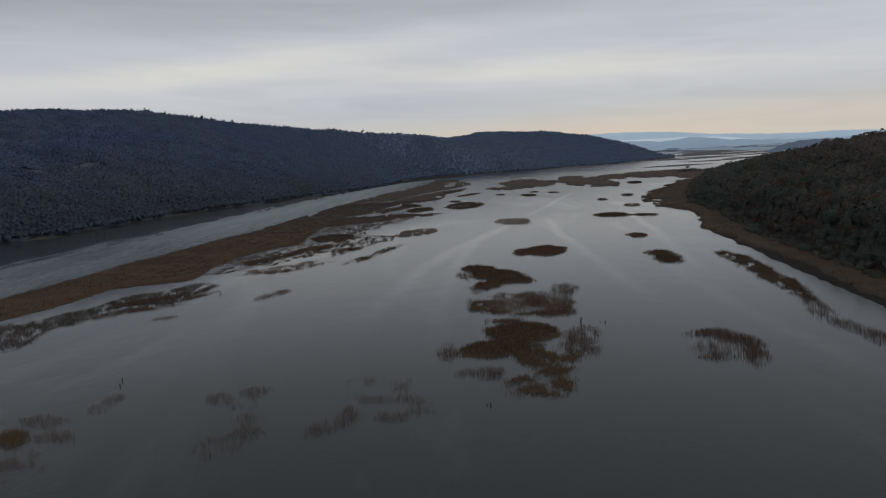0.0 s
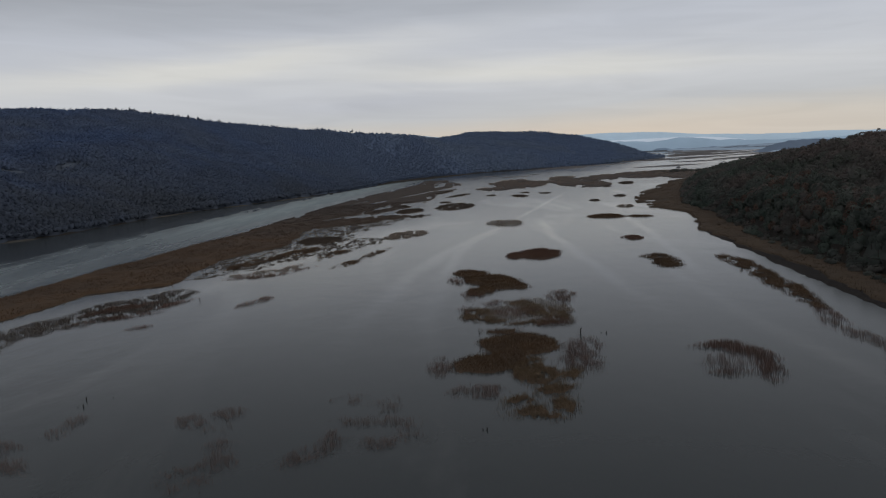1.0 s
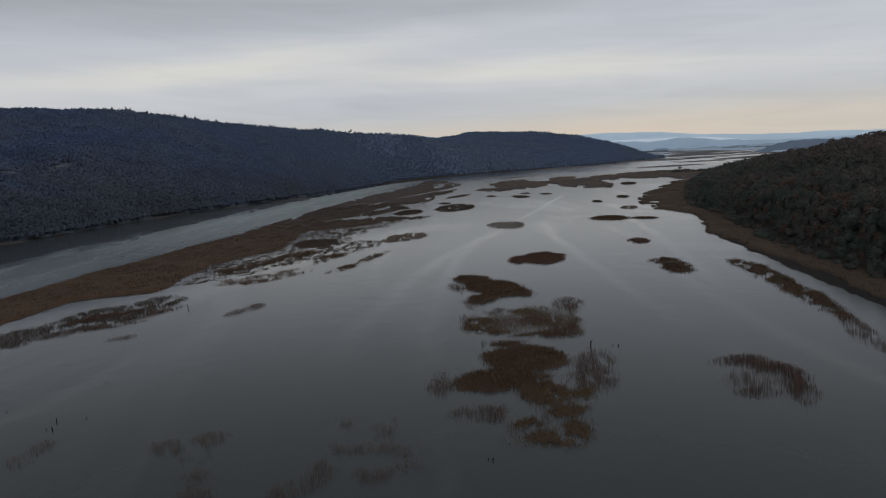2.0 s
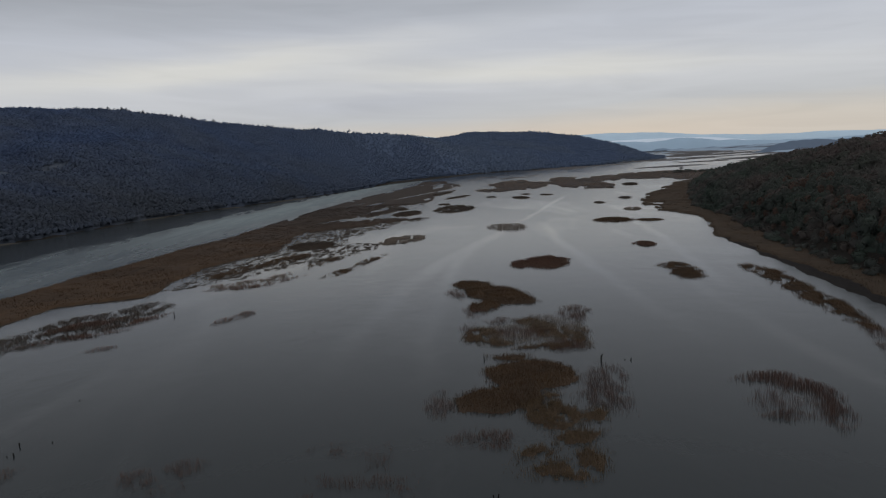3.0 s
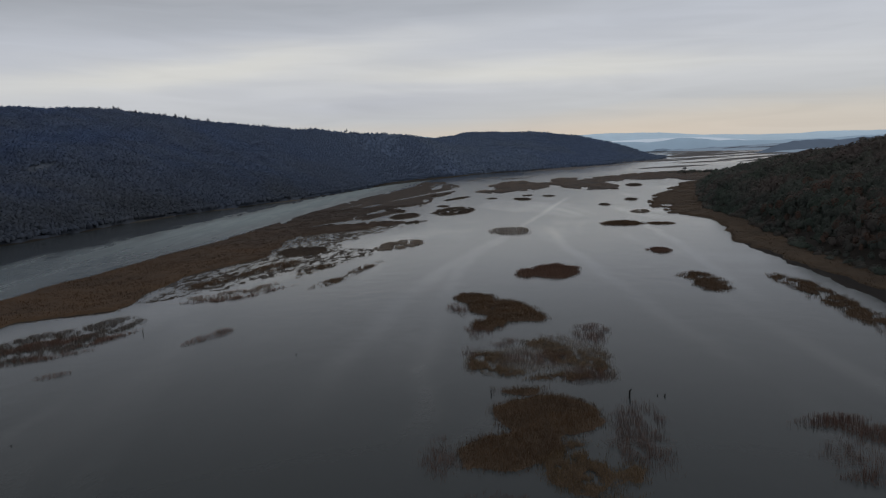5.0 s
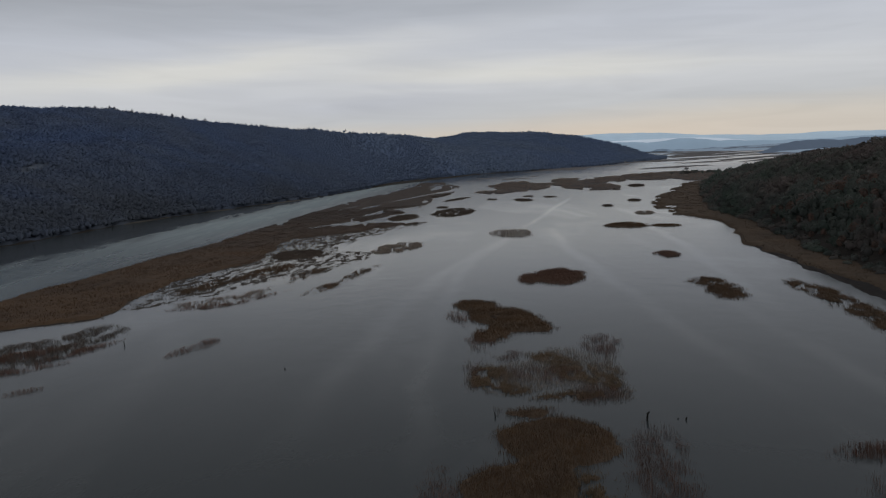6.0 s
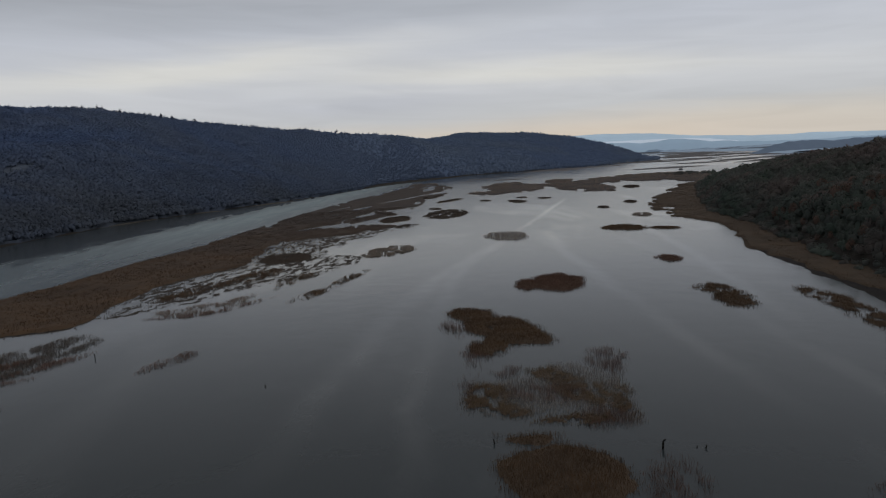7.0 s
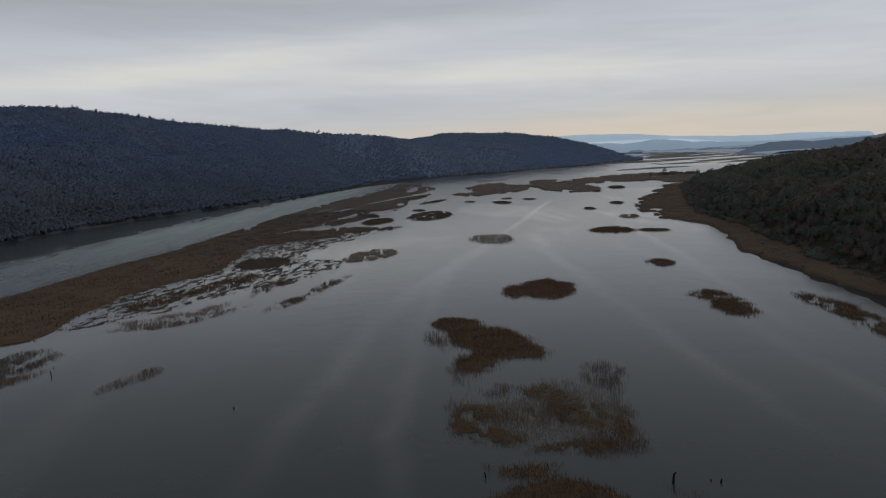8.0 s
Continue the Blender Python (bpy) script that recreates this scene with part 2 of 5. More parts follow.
# bare brown soil low on the banks and over the whole eastern side; undergrowth on the western hills, with the forest's
# haze blue in its colour
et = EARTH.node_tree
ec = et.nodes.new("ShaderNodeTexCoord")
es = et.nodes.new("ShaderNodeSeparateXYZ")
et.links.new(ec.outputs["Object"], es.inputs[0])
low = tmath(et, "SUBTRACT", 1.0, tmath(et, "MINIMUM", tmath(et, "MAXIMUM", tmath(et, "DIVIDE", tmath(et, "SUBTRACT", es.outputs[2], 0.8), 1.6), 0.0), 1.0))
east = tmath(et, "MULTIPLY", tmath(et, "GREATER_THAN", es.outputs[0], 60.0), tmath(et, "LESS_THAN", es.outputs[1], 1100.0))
# brown soil, darkened to hold the shade along the shore
shaded_soil = ramp(et, texture(et, 0.15, 5.0, 0.6), ((0.3, (0.018, 0.016, 0.014)), (0.7, (0.034, 0.029, 0.024))))
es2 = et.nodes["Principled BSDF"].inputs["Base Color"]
et.links.new(mixed(et, tmath(et, "MAXIMUM", low, east), es2.links[0].from_socket, shaded_soil), es2)
# sward and reeds turn grey up the river, the haze put into their colour
rt = REEDY_MARSH.node_tree
upriver = tmath(rt, "MULTIPLY", along_river(REEDY_MARSH, 420.0, 750.0), 0.85)
hazed_sward = ramp(rt, texture(rt, 0.06, 6.0, 0.65, 0.4), ((0.3, (0.034, 0.029, 0.027)), (0.7, (0.066, 0.054, 0.048))))
rb = rt.nodes["Principled BSDF"].inputs["Base Color"]
rt.links.new(mixed(rt, upriver, rb.links[0].from_socket, hazed_sward), rb)
tinted(REED_MARSH, tmath(REED_MARSH.node_tree, "MULTIPLY", along_river(REED_MARSH, 420.0, 750.0), 0.8), (0.058, 0.047, 0.041))
WOOD = mat_material("weathered_wood", (0.012, 0.011, 0.010), (0.025, 0.022, 0.02), (0.05, 0.044, 0.038), 4.0)
BARK = mat_material("bark", (0.05, 0.042, 0.035), (0.08, 0.07, 0.06), (0.12, 0.105, 0.09), 2.0)
PLASTER = mat_material("pale_render", (0.42, 0.41, 0.39), (0.5, 0.49, 0.47), (0.58, 0.57, 0.55), 0.8)
ROOFING = mat_material("grey_roofing", (0.12, 0.12, 0.125), (0.17, 0.17, 0.175), (0.22, 0.22, 0.23), 0.8)


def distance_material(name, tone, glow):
    """Far country, with the haze of miles of damp air put into its colour and a glow."""
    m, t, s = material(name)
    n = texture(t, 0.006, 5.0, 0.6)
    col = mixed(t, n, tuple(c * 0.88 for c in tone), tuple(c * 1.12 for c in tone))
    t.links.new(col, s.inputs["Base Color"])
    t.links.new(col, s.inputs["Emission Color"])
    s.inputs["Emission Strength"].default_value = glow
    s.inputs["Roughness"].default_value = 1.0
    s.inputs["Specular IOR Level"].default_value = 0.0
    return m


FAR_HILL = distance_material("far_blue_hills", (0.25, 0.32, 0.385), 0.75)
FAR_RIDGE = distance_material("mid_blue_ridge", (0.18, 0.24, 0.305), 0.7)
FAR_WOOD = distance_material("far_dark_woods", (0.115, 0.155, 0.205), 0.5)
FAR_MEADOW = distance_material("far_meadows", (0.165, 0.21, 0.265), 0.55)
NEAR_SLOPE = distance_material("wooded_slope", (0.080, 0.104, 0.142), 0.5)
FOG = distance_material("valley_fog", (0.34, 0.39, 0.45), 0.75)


def water_material():
    m, t, s = material("river_water")
    s.inputs["IOR"].default_value = 1.333
    s.inputs["Specular IOR Level"].default_value = 0.32
    c = t.nodes.new("ShaderNodeTexCoord")
    sp = t.nodes.new("ShaderNodeSeparateXYZ")
    t.links.new(c.outputs["Object"], sp.inputs[0])
    px, py = sp.outputs[0], sp.outputs[1]
    wander = tmath(t, "MULTIPLY", tmath(t, "SUBTRACT", texture(t, 0.02, 4.0, 0.6), 0.5), 12.0)
    pxw = tmath(t, "ADD", px, wander)

    def slick(p0, p1, p2, y0, y1, width, much):
        """A drifting film along x = p0 + p1 v + p2 v^2, v = (y - 200) / 100, from y0 to y1."""
        v = tmath(t, "DIVIDE", tmath(t, "SUBTRACT", py, 200.0), 100.0)
        line = tmath(t, "ADD", tmath(t, "MULTIPLY_ADD", v, p1, p0), tmath(t, "MULTIPLY", tmath(t, "MULTIPLY", v, v), p2))
        d = tmath(t, "ABSOLUTE", tmath(t, "SUBTRACT", pxw, line))
        across = tmath(t, "SUBTRACT", 1.0, tmath(t, "MINIMUM", tmath(t, "DIVIDE", d, width), 1.0))
        mid, half = (y0 + y1) / 2, (y1 - y0) / 2
        e = tmath(t, "DIVIDE", tmath(t, "ABSOLUTE", tmath(t, "SUBTRACT", py, mid)), half)
        along = tmath(t, "MINIMUM", tmath(t, "MULTIPLY", tmath(t, "MAXIMUM", tmath(t, "SUBTRACT", 1.0, e), 0.0), 3.0), 1.0)
        across = tmath(t, "MULTIPLY", tmath(t, "MULTIPLY", across, across), tmath(t, "MULTIPLY_ADD", across, -2.0, 3.0))
        return tmath(t, "MULTIPLY", tmath(t, "MULTIPLY", across, along), much)

    film = None
    for args in ((-65.1, 38.9, -0.67, 405, 860, 4.2, 0.42), (-29.4, 8.5, 5.70, 199, 518, 7.5, 0.62), (-3.4, 0.6, 4.94, 185, 512, 5.5, 0.55), (71.4, -3.4, 1.86, 210, 561, 5.0, 0.60), (91.7, 0.3, 5.00, 135, 338, 5.0, 0.45), (87.5, 21.0, -1.24, 264, 541, 4.5, 0.55), (-90.1, 16.2, -48.70, 138, 244, 4.0, 0.30)):
        f = slick(*args)
        film = f if film is None else tmath(t, "MAXIMUM", film, f)
    breakup = ramp(t, texture(t, 0.05, 6.0, 0.65, 0.6, (1, 0.35, 1)), ((0.3, (0.4, 0.4, 0.4)), (0.55, (1, 1, 1))))
    film = tmath(t, "MULTIPLY", film, breakup)
    loose = tmath(t, "MULTIPLY", ramp(t, texture(t, 0.012, 5.0, 0.6, 1.2, (1.4, 0.35, 1)), ((0.52, (0, 0, 0)), (0.66, (1, 1, 1)))), 0.35)
    film = tmath(t, "MINIMUM", tmath(t, "ADD", film, loose), 1.0)
    base = mixed(t, film, (0.0265, 0.0325, 0.0350), (0.078, 0.084, 0.086))
    # the far channel is ruffled by current and wind; the lagoon is almost calm
    channel = ramp(t, tmath(t, "MULTIPLY_ADD", tmath(t, "ADD", px, tmath(t, "MULTIPLY", py, -0.13)), -0.012, -2.3), ((0.0, (0, 0, 0)), (1.0, (1, 1, 1))))
    # sheltered shallows beside the long marsh lie as smooth as glass
    edge = tmath(t, "MINIMUM", tmath(t, "MULTIPLY_ADD", py, 0.47, -249.0), 12.0)
    calm = tmath(t, "MULTIPLY_ADD", tmath(t, "SUBTRACT", edge, pxw), 0.07, 0.5)
    calm = tmath(t, "MINIMUM", tmath(t, "MAXIMUM", calm, 0.0), 1.0)
    upper = tmath(t, "MINIMUM", tmath(t, "MAXIMUM", tmath(t, "MULTIPLY_ADD", py, -0.012, 7.4), 0.0), 1.0)
    calm = tmath(t, "MULTIPLY", tmath(t, "MULTIPLY", tmath(t, "MULTIPLY", calm, 0.32), upper), tmath(t, "SUBTRACT", 1.0, channel))
    open_water = tmath(t, "SUBTRACT", 1.0, calm)
    reach = tmath(t, "MINIMUM", tmath(t, "MAXIMUM", tmath(t, "MINIMUM", tmath(t, "MULTIPLY_ADD", py, 0.0018, -0.8), tmath(t, "MULTIPLY_ADD", py, -0.0025, 4.25)), 0.0), 1.0)     # more wind on the upper water
    lee = tmath(t, "MULTIPLY_ADD", py, 0.16, -342.0)      # calm water in the lee of the west shore
    lee = tmath(t, "DIVIDE", tmath(t, "SUBTRACT", tmath(t, "ADD", px, tmath(t, "MULTIPLY", wander, 0.9)), lee), 30.0)
    curl = ramp(t, texture(t, 0.05, 5.0, 0.6, 0.8, (1.4, 0.3, 1), -12), ((0.4, (0, 0, 0)), (0.6, (1, 1, 1))))
    lee = tmath(t, "MINIMUM", tmath(t, "MAXIMUM", tmath(t, "ADD", lee, tmath(t, "MULTIPLY_ADD", curl, 0.7, 0.45)), 0.0), 1.0)
    channel = tmath(t, "MULTIPLY", channel, lee)
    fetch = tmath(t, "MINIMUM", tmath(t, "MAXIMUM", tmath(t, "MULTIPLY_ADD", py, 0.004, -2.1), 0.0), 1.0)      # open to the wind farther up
    rough_reach = tmath(t, "MULTIPLY", channel, tmath(t, "MULTIPLY_ADD", fetch, 0.20, 0.06))
    race = ramp(t, texture(t, 0.035, 5.0, 0.6, 0.6, (1.6, 0.22, 1), -14), ((0.42, (0, 0, 0)), (0.58, (1, 1, 1))))
    roughness = tmath(t, "MULTIPLY_ADD", tmath(t, "MULTIPLY", channel, race), 0.12, tmath(t, "ADD", rough_reach, tmath(t, "MULTIPLY_ADD", open_water, tmath(t, "MULTIPLY_ADD", reach, 0.06, 0.12), 0.03)))
    t.links.new(tmath(t, "MULTIPLY", roughness, tmath(t, "MULTIPLY_ADD", film, -0.75, 1.0)), s.inputs["Roughness"])
    # pale base colour stands in for sky reflected off the ruffled channel
    sky_sheen = mixed(t, fetch, (0.105, 0.134, 0.146), (0.200, 0.244, 0.254))
    t.links.new(mixed(t, channel, base, sky_sheen), s.inputs["Base Color"])
    ripple = texture(t, 0.9, 3.0, 0.6, 0.3, (1, 0.55, 1))
    swell = texture(t, 0.12, 3.0, 0.55, 0.5, (1, 0.6, 1), 20)
    h = tmath(t, "ADD", tmath(t, "MULTIPLY", ripple, 0.25), swell)
    gust = ramp(t, texture(t, 0.014, 4.0, 0.6, 0.8, (1.0, 0.4, 1)), ((0.3, (0.25, 0.25, 0.25)), (0.7, (1, 1, 1))))
    strength = tmath(t, "MULTIPLY_ADD", channel, 0.55, tmath(t, "MULTIPLY", tmath(t, "MULTIPLY", gust, open_water), 0.17))
    bump(t, s, h, strength, 0.6)
    return m


WATER = water_material()


# ---- shared geometry helpers ----
rng = np.random.default_rng(7)
LATTICE = rng.random((256, 256))


def noise2(x, y):
    """Smooth value noise, 0 to 1, one lattice cell a unit."""
    xi, yi = np.floor(x).astype(int), np.floor(y).astype(int)
    u, v = x - xi, y - yi
    u, v = u * u * (3 - 2 * u), v * v * (3 - 2 * v)
    g = lambda i, j: LATTICE[(xi + i) % 256, (yi + j) % 256]
    return (g(0, 0) * (1 - u) + g(1, 0) * u) * (1 - v) + (g(0, 1) * (1 - u) + g(1, 1) * u) * v


def fbm(x, y, octaves=4):
    total, amp, k = 0.0, 0.5, 1.0
    for i in range(octaves):
        total = total + amp * (noise2(x * k + 17.3 * i, y * k + 5.1 * i) - 0.5)
        amp, k = amp * 0.5, k * 2.03
    return total


def smooth(v):
    v = np.clip(v, 0, 1)
    return v * v * (3 - 2 * v)


def mesh_from(name, verts, faces, mat, shade=False):
    """A mesh from numpy arrays; all faces have the same number of corners."""
    me = bpy.data.meshes.new(name)
    n = faces.shape[1]
    me.vertices.add(len(verts))
    me.vertices.foreach_set("co", np.ascontiguousarray(verts, dtype=np.float32).ravel())
    me.loops.add(faces.size)
    me.loops.foreach_set("vertex_index", np.ascontiguousarray(faces, dtype=np.int32).ravel())
    me.polygons.add(len(faces))
    me.polygons.foreach_set("loop_start", np.arange(0, faces.size, n, dtype=np.int32))
    me.polygons.foreach_set("loop_total", np.full(len(faces), n, dtype=np.int32))
    me.update(calc_edges=True)
    if shade:
        me.polygons.foreach_set("use_smooth", np.ones(len(faces), dtype=bool))
    me.materials.append(mat)
    return me


def grid_mesh(name, xs, ys, height, mat, floor=-0.25):
    """A height field over xs, ys, without the cells that lie wholly below floor."""
    X, Y = np.meshgrid(xs, ys)
    Z = height(X, Y)
    nx = len(xs)
    i, j = np.meshgrid(np.arange(nx - 1), np.arange(len(ys) - 1))
    a = (j * nx + i).ravel()
    quads = np.stack([a, a + 1, a + nx + 1, a + nx], 1)
    z = Z.ravel()
    quads = quads[z[quads].max(1) > floor]
    used, inverse = np.unique(quads, return_inverse=True)
    verts = np.stack([X.ravel(), Y.ravel(), z], 1)[used]
    return mesh_from(name, verts, inverse.reshape(quads.shape), mat, True)


def ovals(shapes, melt=0.0):
    """A field in metres, above 0 inside the union of ovals (x, y, half length, half width, turn in degrees).
    melt: how far neighbours flow together, in metres."""
    def field(X, Y):
        best = np.full(np.shape(X), -1e3)
        total = np.zeros(np.shape(X))
        for x, y, a, b, turn in shapes:
            c, s = math.cos(radians(turn)), math.sin(radians(turn))
            u, v = (X - x) * c + (Y - y) * s, -(X - x) * s + (Y - y) * c
            near = (1 - np.sqrt((u / a) ** 2 + (v / b) ** 2)) * min(a, b)
            best = np.maximum(best, near)
            if melt:
                total = total + np.exp(np.clip(near / melt, -60, 60))
        return melt * np.log(total + 1e-20) if melt else best
    return field


def reeds(name, field, bounds, per_m2, tall, mat, patch=0.0, grain=(4.0, 4.0), width=0.07, seed=1, base=0.0, soft=1.3, skew=0.0):
    """Dry stalks as slim, bent blades wherever field > 0. patch: how far they break up into tufts."""
    r = np.random.default_rng(seed)
    x0, x1, y0, y1 = bounds
    n = int((x1 - x0) * (y1 - y0) * per_m2)
    x, y = r.uniform(x0, x1, n), r.uniform(y0, y1, n)
    f = field(x, y)
    xs = x - skew * y
    tuft = noise2(xs / grain[0] + seed, y / grain[1]) * 0.65 + noise2(xs / grain[0] * 2.7, y / grain[1] * 2.7 + seed) * 0.35
    edge = smooth((f + 1.3) / (1.3 + soft)) ** 1.3
    keep = (f > -1.3) & (r.random(n) < edge * np.where(tuft > patch, 1.0, 0.03))
    x, y, f, tuft = x[keep], y[keep], f[keep], tuft[keep]
    n = len(x)
    h = tall * r.uniform(0.5, 1.2, n) * (0.5 + 0.5 * smooth((f + 1) / (soft + 1.5))) * (0.6 + 0.8 * tuft)
    turn = r.uniform(0, 2 * np.pi, n)
    lean = r.normal(0, 0.13, (n, 2))
    w = width * r.uniform(0.7, 1.5, n)
    dx, dy = np.cos(turn) * w, np.sin(turn) * w
    zero = np.full(n, base - 0.1)
    b0 = np.stack([x - dx, y - dy, zero], 1)
    b1 = np.stack([x + dx, y + dy, zero], 1)
    m0 = np.stack([x - dx * 0.8 + lean[:, 0] * h * 0.4, y - dy * 0.8 + lean[:, 1] * h * 0.4, base + h * 0.6], 1)
    m1 = np.stack([x + dx * 0.8 + lean[:, 0] * h * 0.4, y + dy * 0.8 + lean[:, 1] * h * 0.4, base + h * 0.6], 1)
    tip = np.stack([x + lean[:, 0] * h * 1.3, y + lean[:, 1] * h * 1.3, base + h], 1)
    verts = np.stack([b0, b1, m1, m0, tip], 1).reshape(-1, 3)
    k = np.arange(n)[:, None] * 5
    tris = np.concatenate([k + [0, 1, 2], k + [0, 2, 3], k + [3, 2, 4]], 0)
    return mesh_from(name, verts, tris, mat)


def part(name, data, parent, label="", kind=""):
    ob = new(name, data)
    ob.parent = parent
    return tagged(ob, label=label, kind=kind)


def bm_mesh(name, bm, mat, shade=False):
    me = bpy.data.meshes.new(name)
    bm.to_mesh(me)
    bm.free()
    me.materials.append(mat)
    if shade:
        me.polygons.foreach_set("use_smooth", np.ones(len(me.polygons), dtype=bool))
    return me


def along(points, y):
    """x of a bank line, given as (y, x) pairs, at y."""
    p = np.array(points, dtype=float)
    return np.interp(y, p[:, 0], p[:, 1])


# ---- the ground: one sheet with the river bed, the wooded hills and the far plain ----
WEST_SHORE = [(-430, -400), (-420, 300), (-384, 620), (-346, 690), (-322, 875), (-268, 1008), (-215, 1118), (-150, 1270),
              (-112, 1400), (-72, 1540), (-20, 1640), (150, 1930), (380, 2010), (560, 2160), (716, 2290), (838, 2500),
              (842, 2600), (700, 2950), (300, 3500), (-400, 3900)]
WEST_RIDGE = [(-900, 500, 158), (-735, 1132, 160), (-555, 1400, 164), (-420, 1544, 140), (-256, 1731, 121), (-60, 1950, 107),
              (40, 2300, 96), (192, 2743, 124), (492, 2909, 114), (612, 2783, 84), (712, 2680, 50), (771, 2610, 22), (820, 2570, 2)]
EAST_WATER = [(-300, 118), (150, 122), (200, 128), (255, 135), (287, 139), (336, 145), (393, 153), (425, 156), (470, 172),
              (530, 187), (610, 183), (690, 197), (720, 204), (830, 262), (985, 338), (1020, 420)]
EAST_WOOD = [(-300, 140), (180, 150), (247, 156), (312, 163), (378, 171), (509, 204), (606, 217), (774, 276), (960, 350), (1000, 420)]


FAR_SHORE = [(1900, 1080), (2300, 1110), (2800, 1330), (3400, 1360), (4100, 1440), (4560, 1480)]


def segment_distance(X, Y, points):
    """The distance to a polyline, and the share-weighted third value where the points have one."""
    best, value = np.full(X.shape, 1e9), np.zeros(X.shape)
    for p, q in zip(points, points[1:]):
        dx, dy = q[0] - p[0], q[1] - p[1]
        s = np.clip(((X - p[0]) * dx + (Y - p[1]) * dy) / (dx * dx + dy * dy), 0, 1)
        d = np.hypot(X - p[0] - s * dx, Y - p[1] - s * dy)
        near = d < best
        best = np.where(near, d, best)
        if len(p) > 2:
            value = np.where(near, p[2] + s * (q[2] - p[2]), value)
    return best, value


def inside(X, Y, points):
    result = np.zeros(X.shape, dtype=bool)
    for (xa, ya), (xb, yb) in zip(points, points[1:] + points[:1]):
        cross = (ya > Y) != (yb > Y)
        with np.errstate(divide="ignore", invalid="ignore"):
            at = xa + (Y - ya) * (xb - xa) / (yb - ya if yb != ya else 1e-9)
        result ^= cross & (X < at)
    return result


def west_land(X, Y):
    """Metres inland from the west shore (negative on the water), and the ground there."""
    X, Y = np.asarray(X, dtype=float), np.asarray(Y, dtype=float)
    ds, _ = segment_distance(X, Y, WEST_SHORE)
    dr, hr = segment_distance(X, Y, WEST_RIDGE)
    land = inside(X, Y, WEST_SHORE + [(-4000, 3900), (-4000, -400)])
    flat = 14 + 75 * smooth(1 - np.abs(Y - 1750) / 330)
    up = np.maximum(ds - flat, 0)
    share = up / (up + dr + 1e-6)
    share = share ** 0.85
    h = 0.8 + (hr + 5.5 * smooth(hr / 40)) * share + fbm(X / 210, Y / 210) * 64 * smooth(up / 160) * smooth(dr / 220 + 0.12) + fbm(X / 60, Y / 60, 3) * 9 * smooth(up / 60)
    return np.where(land, ds, -ds), np.where(land, h * smooth(ds / 6 + 0.3), -1.5)


def east_land(X, Y):
    ds = (X - along(EAST_WOOD, Y)) * 0.93
    ds = np.where(Y > 990, -50, ds)
    fade = np.interp(Y, [-300, 380, 520, 620, 770, 930, 990], [1.36, 1.34, 1.38, 1.30, 0.92, 0.42, 0.0])
    h = 0.7 + 31 * (1 - np.exp(-np.maximum(ds, 0) / 62)) * fade + fbm(X / 70 + 9, Y / 70, 3) * 10 * smooth(ds / 50) * fade
    return ds, np.where(ds > 0, h, -1.5)


def ground_height(X, Y):
    _, hw = west_land(X, Y)
    _, he = east_land(X, Y)
    plain = np.where((Y > 4350) | ((Y > 2150) & (X > along(FAR_SHORE, Y) + 30)), 4.0, -1.5)
    return np.maximum(np.maximum(hw, he), plain)


def graded(lo, hi, fine_lo, fine_hi, step, grow):
    mid = list(np.arange(fine_lo, fine_hi + 0.1, step))
    up, s = [], step
    while (up[-1] if up else mid[-1]) < hi:
        s = min(s * grow, 60)
        up.append((up[-1] if up else mid[-1]) + s)
    down, s = [], step
    while (down[-1] if down else mid[0]) > lo:
        s = min(s * grow, 60)
        down.append((down[-1] if down else mid[0]) - s)
    return np.array(down[::-1] + mid + up)


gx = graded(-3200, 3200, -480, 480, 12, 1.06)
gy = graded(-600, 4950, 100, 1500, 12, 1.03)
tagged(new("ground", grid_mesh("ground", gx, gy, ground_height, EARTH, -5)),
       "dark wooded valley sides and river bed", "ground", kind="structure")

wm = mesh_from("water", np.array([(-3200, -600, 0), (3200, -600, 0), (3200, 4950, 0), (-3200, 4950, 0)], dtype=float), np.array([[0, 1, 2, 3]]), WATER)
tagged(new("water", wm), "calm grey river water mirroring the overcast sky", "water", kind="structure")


# ---- the low marshes that border the water ----
OUTER = [(120, -218), (200, -212), (333, -198), (368, -192), (411, -187), (452, -178), (516, -169), (566, -156), (605, -151), (665, -145), (754, -134), (856, -122),
         (969, -106), (1106, -82), (1229, -48), (1361, -20), (1505, -10), (1560, 0)]
INNER = [(120, -210), (200, -194), (268, -171), (300, -160), (331, -156), (337, -140), (343, -122), (382, -124), (425, -122), (452, -110), (478, -95), (512, -95), (570, -99), (592, -88), (602, -70), (612, -48), (632, -28),
         (650, -17), (668, -35), (690, -57), (720, -46), (760, -28), (800, -12), (850, 2), (966, 10), (1100, 45), (1300, 60), (1500, 40), (1560, 2)]
FRINGE = [(330, -122), (345, -121), (355, -115), (362, -105), (384, -85), (413, -59), (434, -34), (480, -30), (505, -55), (551, -48), (612, -20), (640, -25)]
INLETS = ovals([(-80.1, 684.5, 24.6, 5.5, 51), (-37.3, 704.7, 31.6, 9.3, 52), (-15.3, 800.3, 28.9, 8, 70), (-60.7, 890.3, 33.4, 6.4, 76), (-81.4, 805.7, 10, 6, 68), (-11.4, 1036.7, 75.7, 7, 69),
                (42.1, 1155.5, 101.3, 9, 71), (53.9, 1014, 89.5, 5, 78), (-90, 496, 21, 4.3, 82), (-62, 672, 24, 5, 24), (20, 1260, 60, 9, 85)])


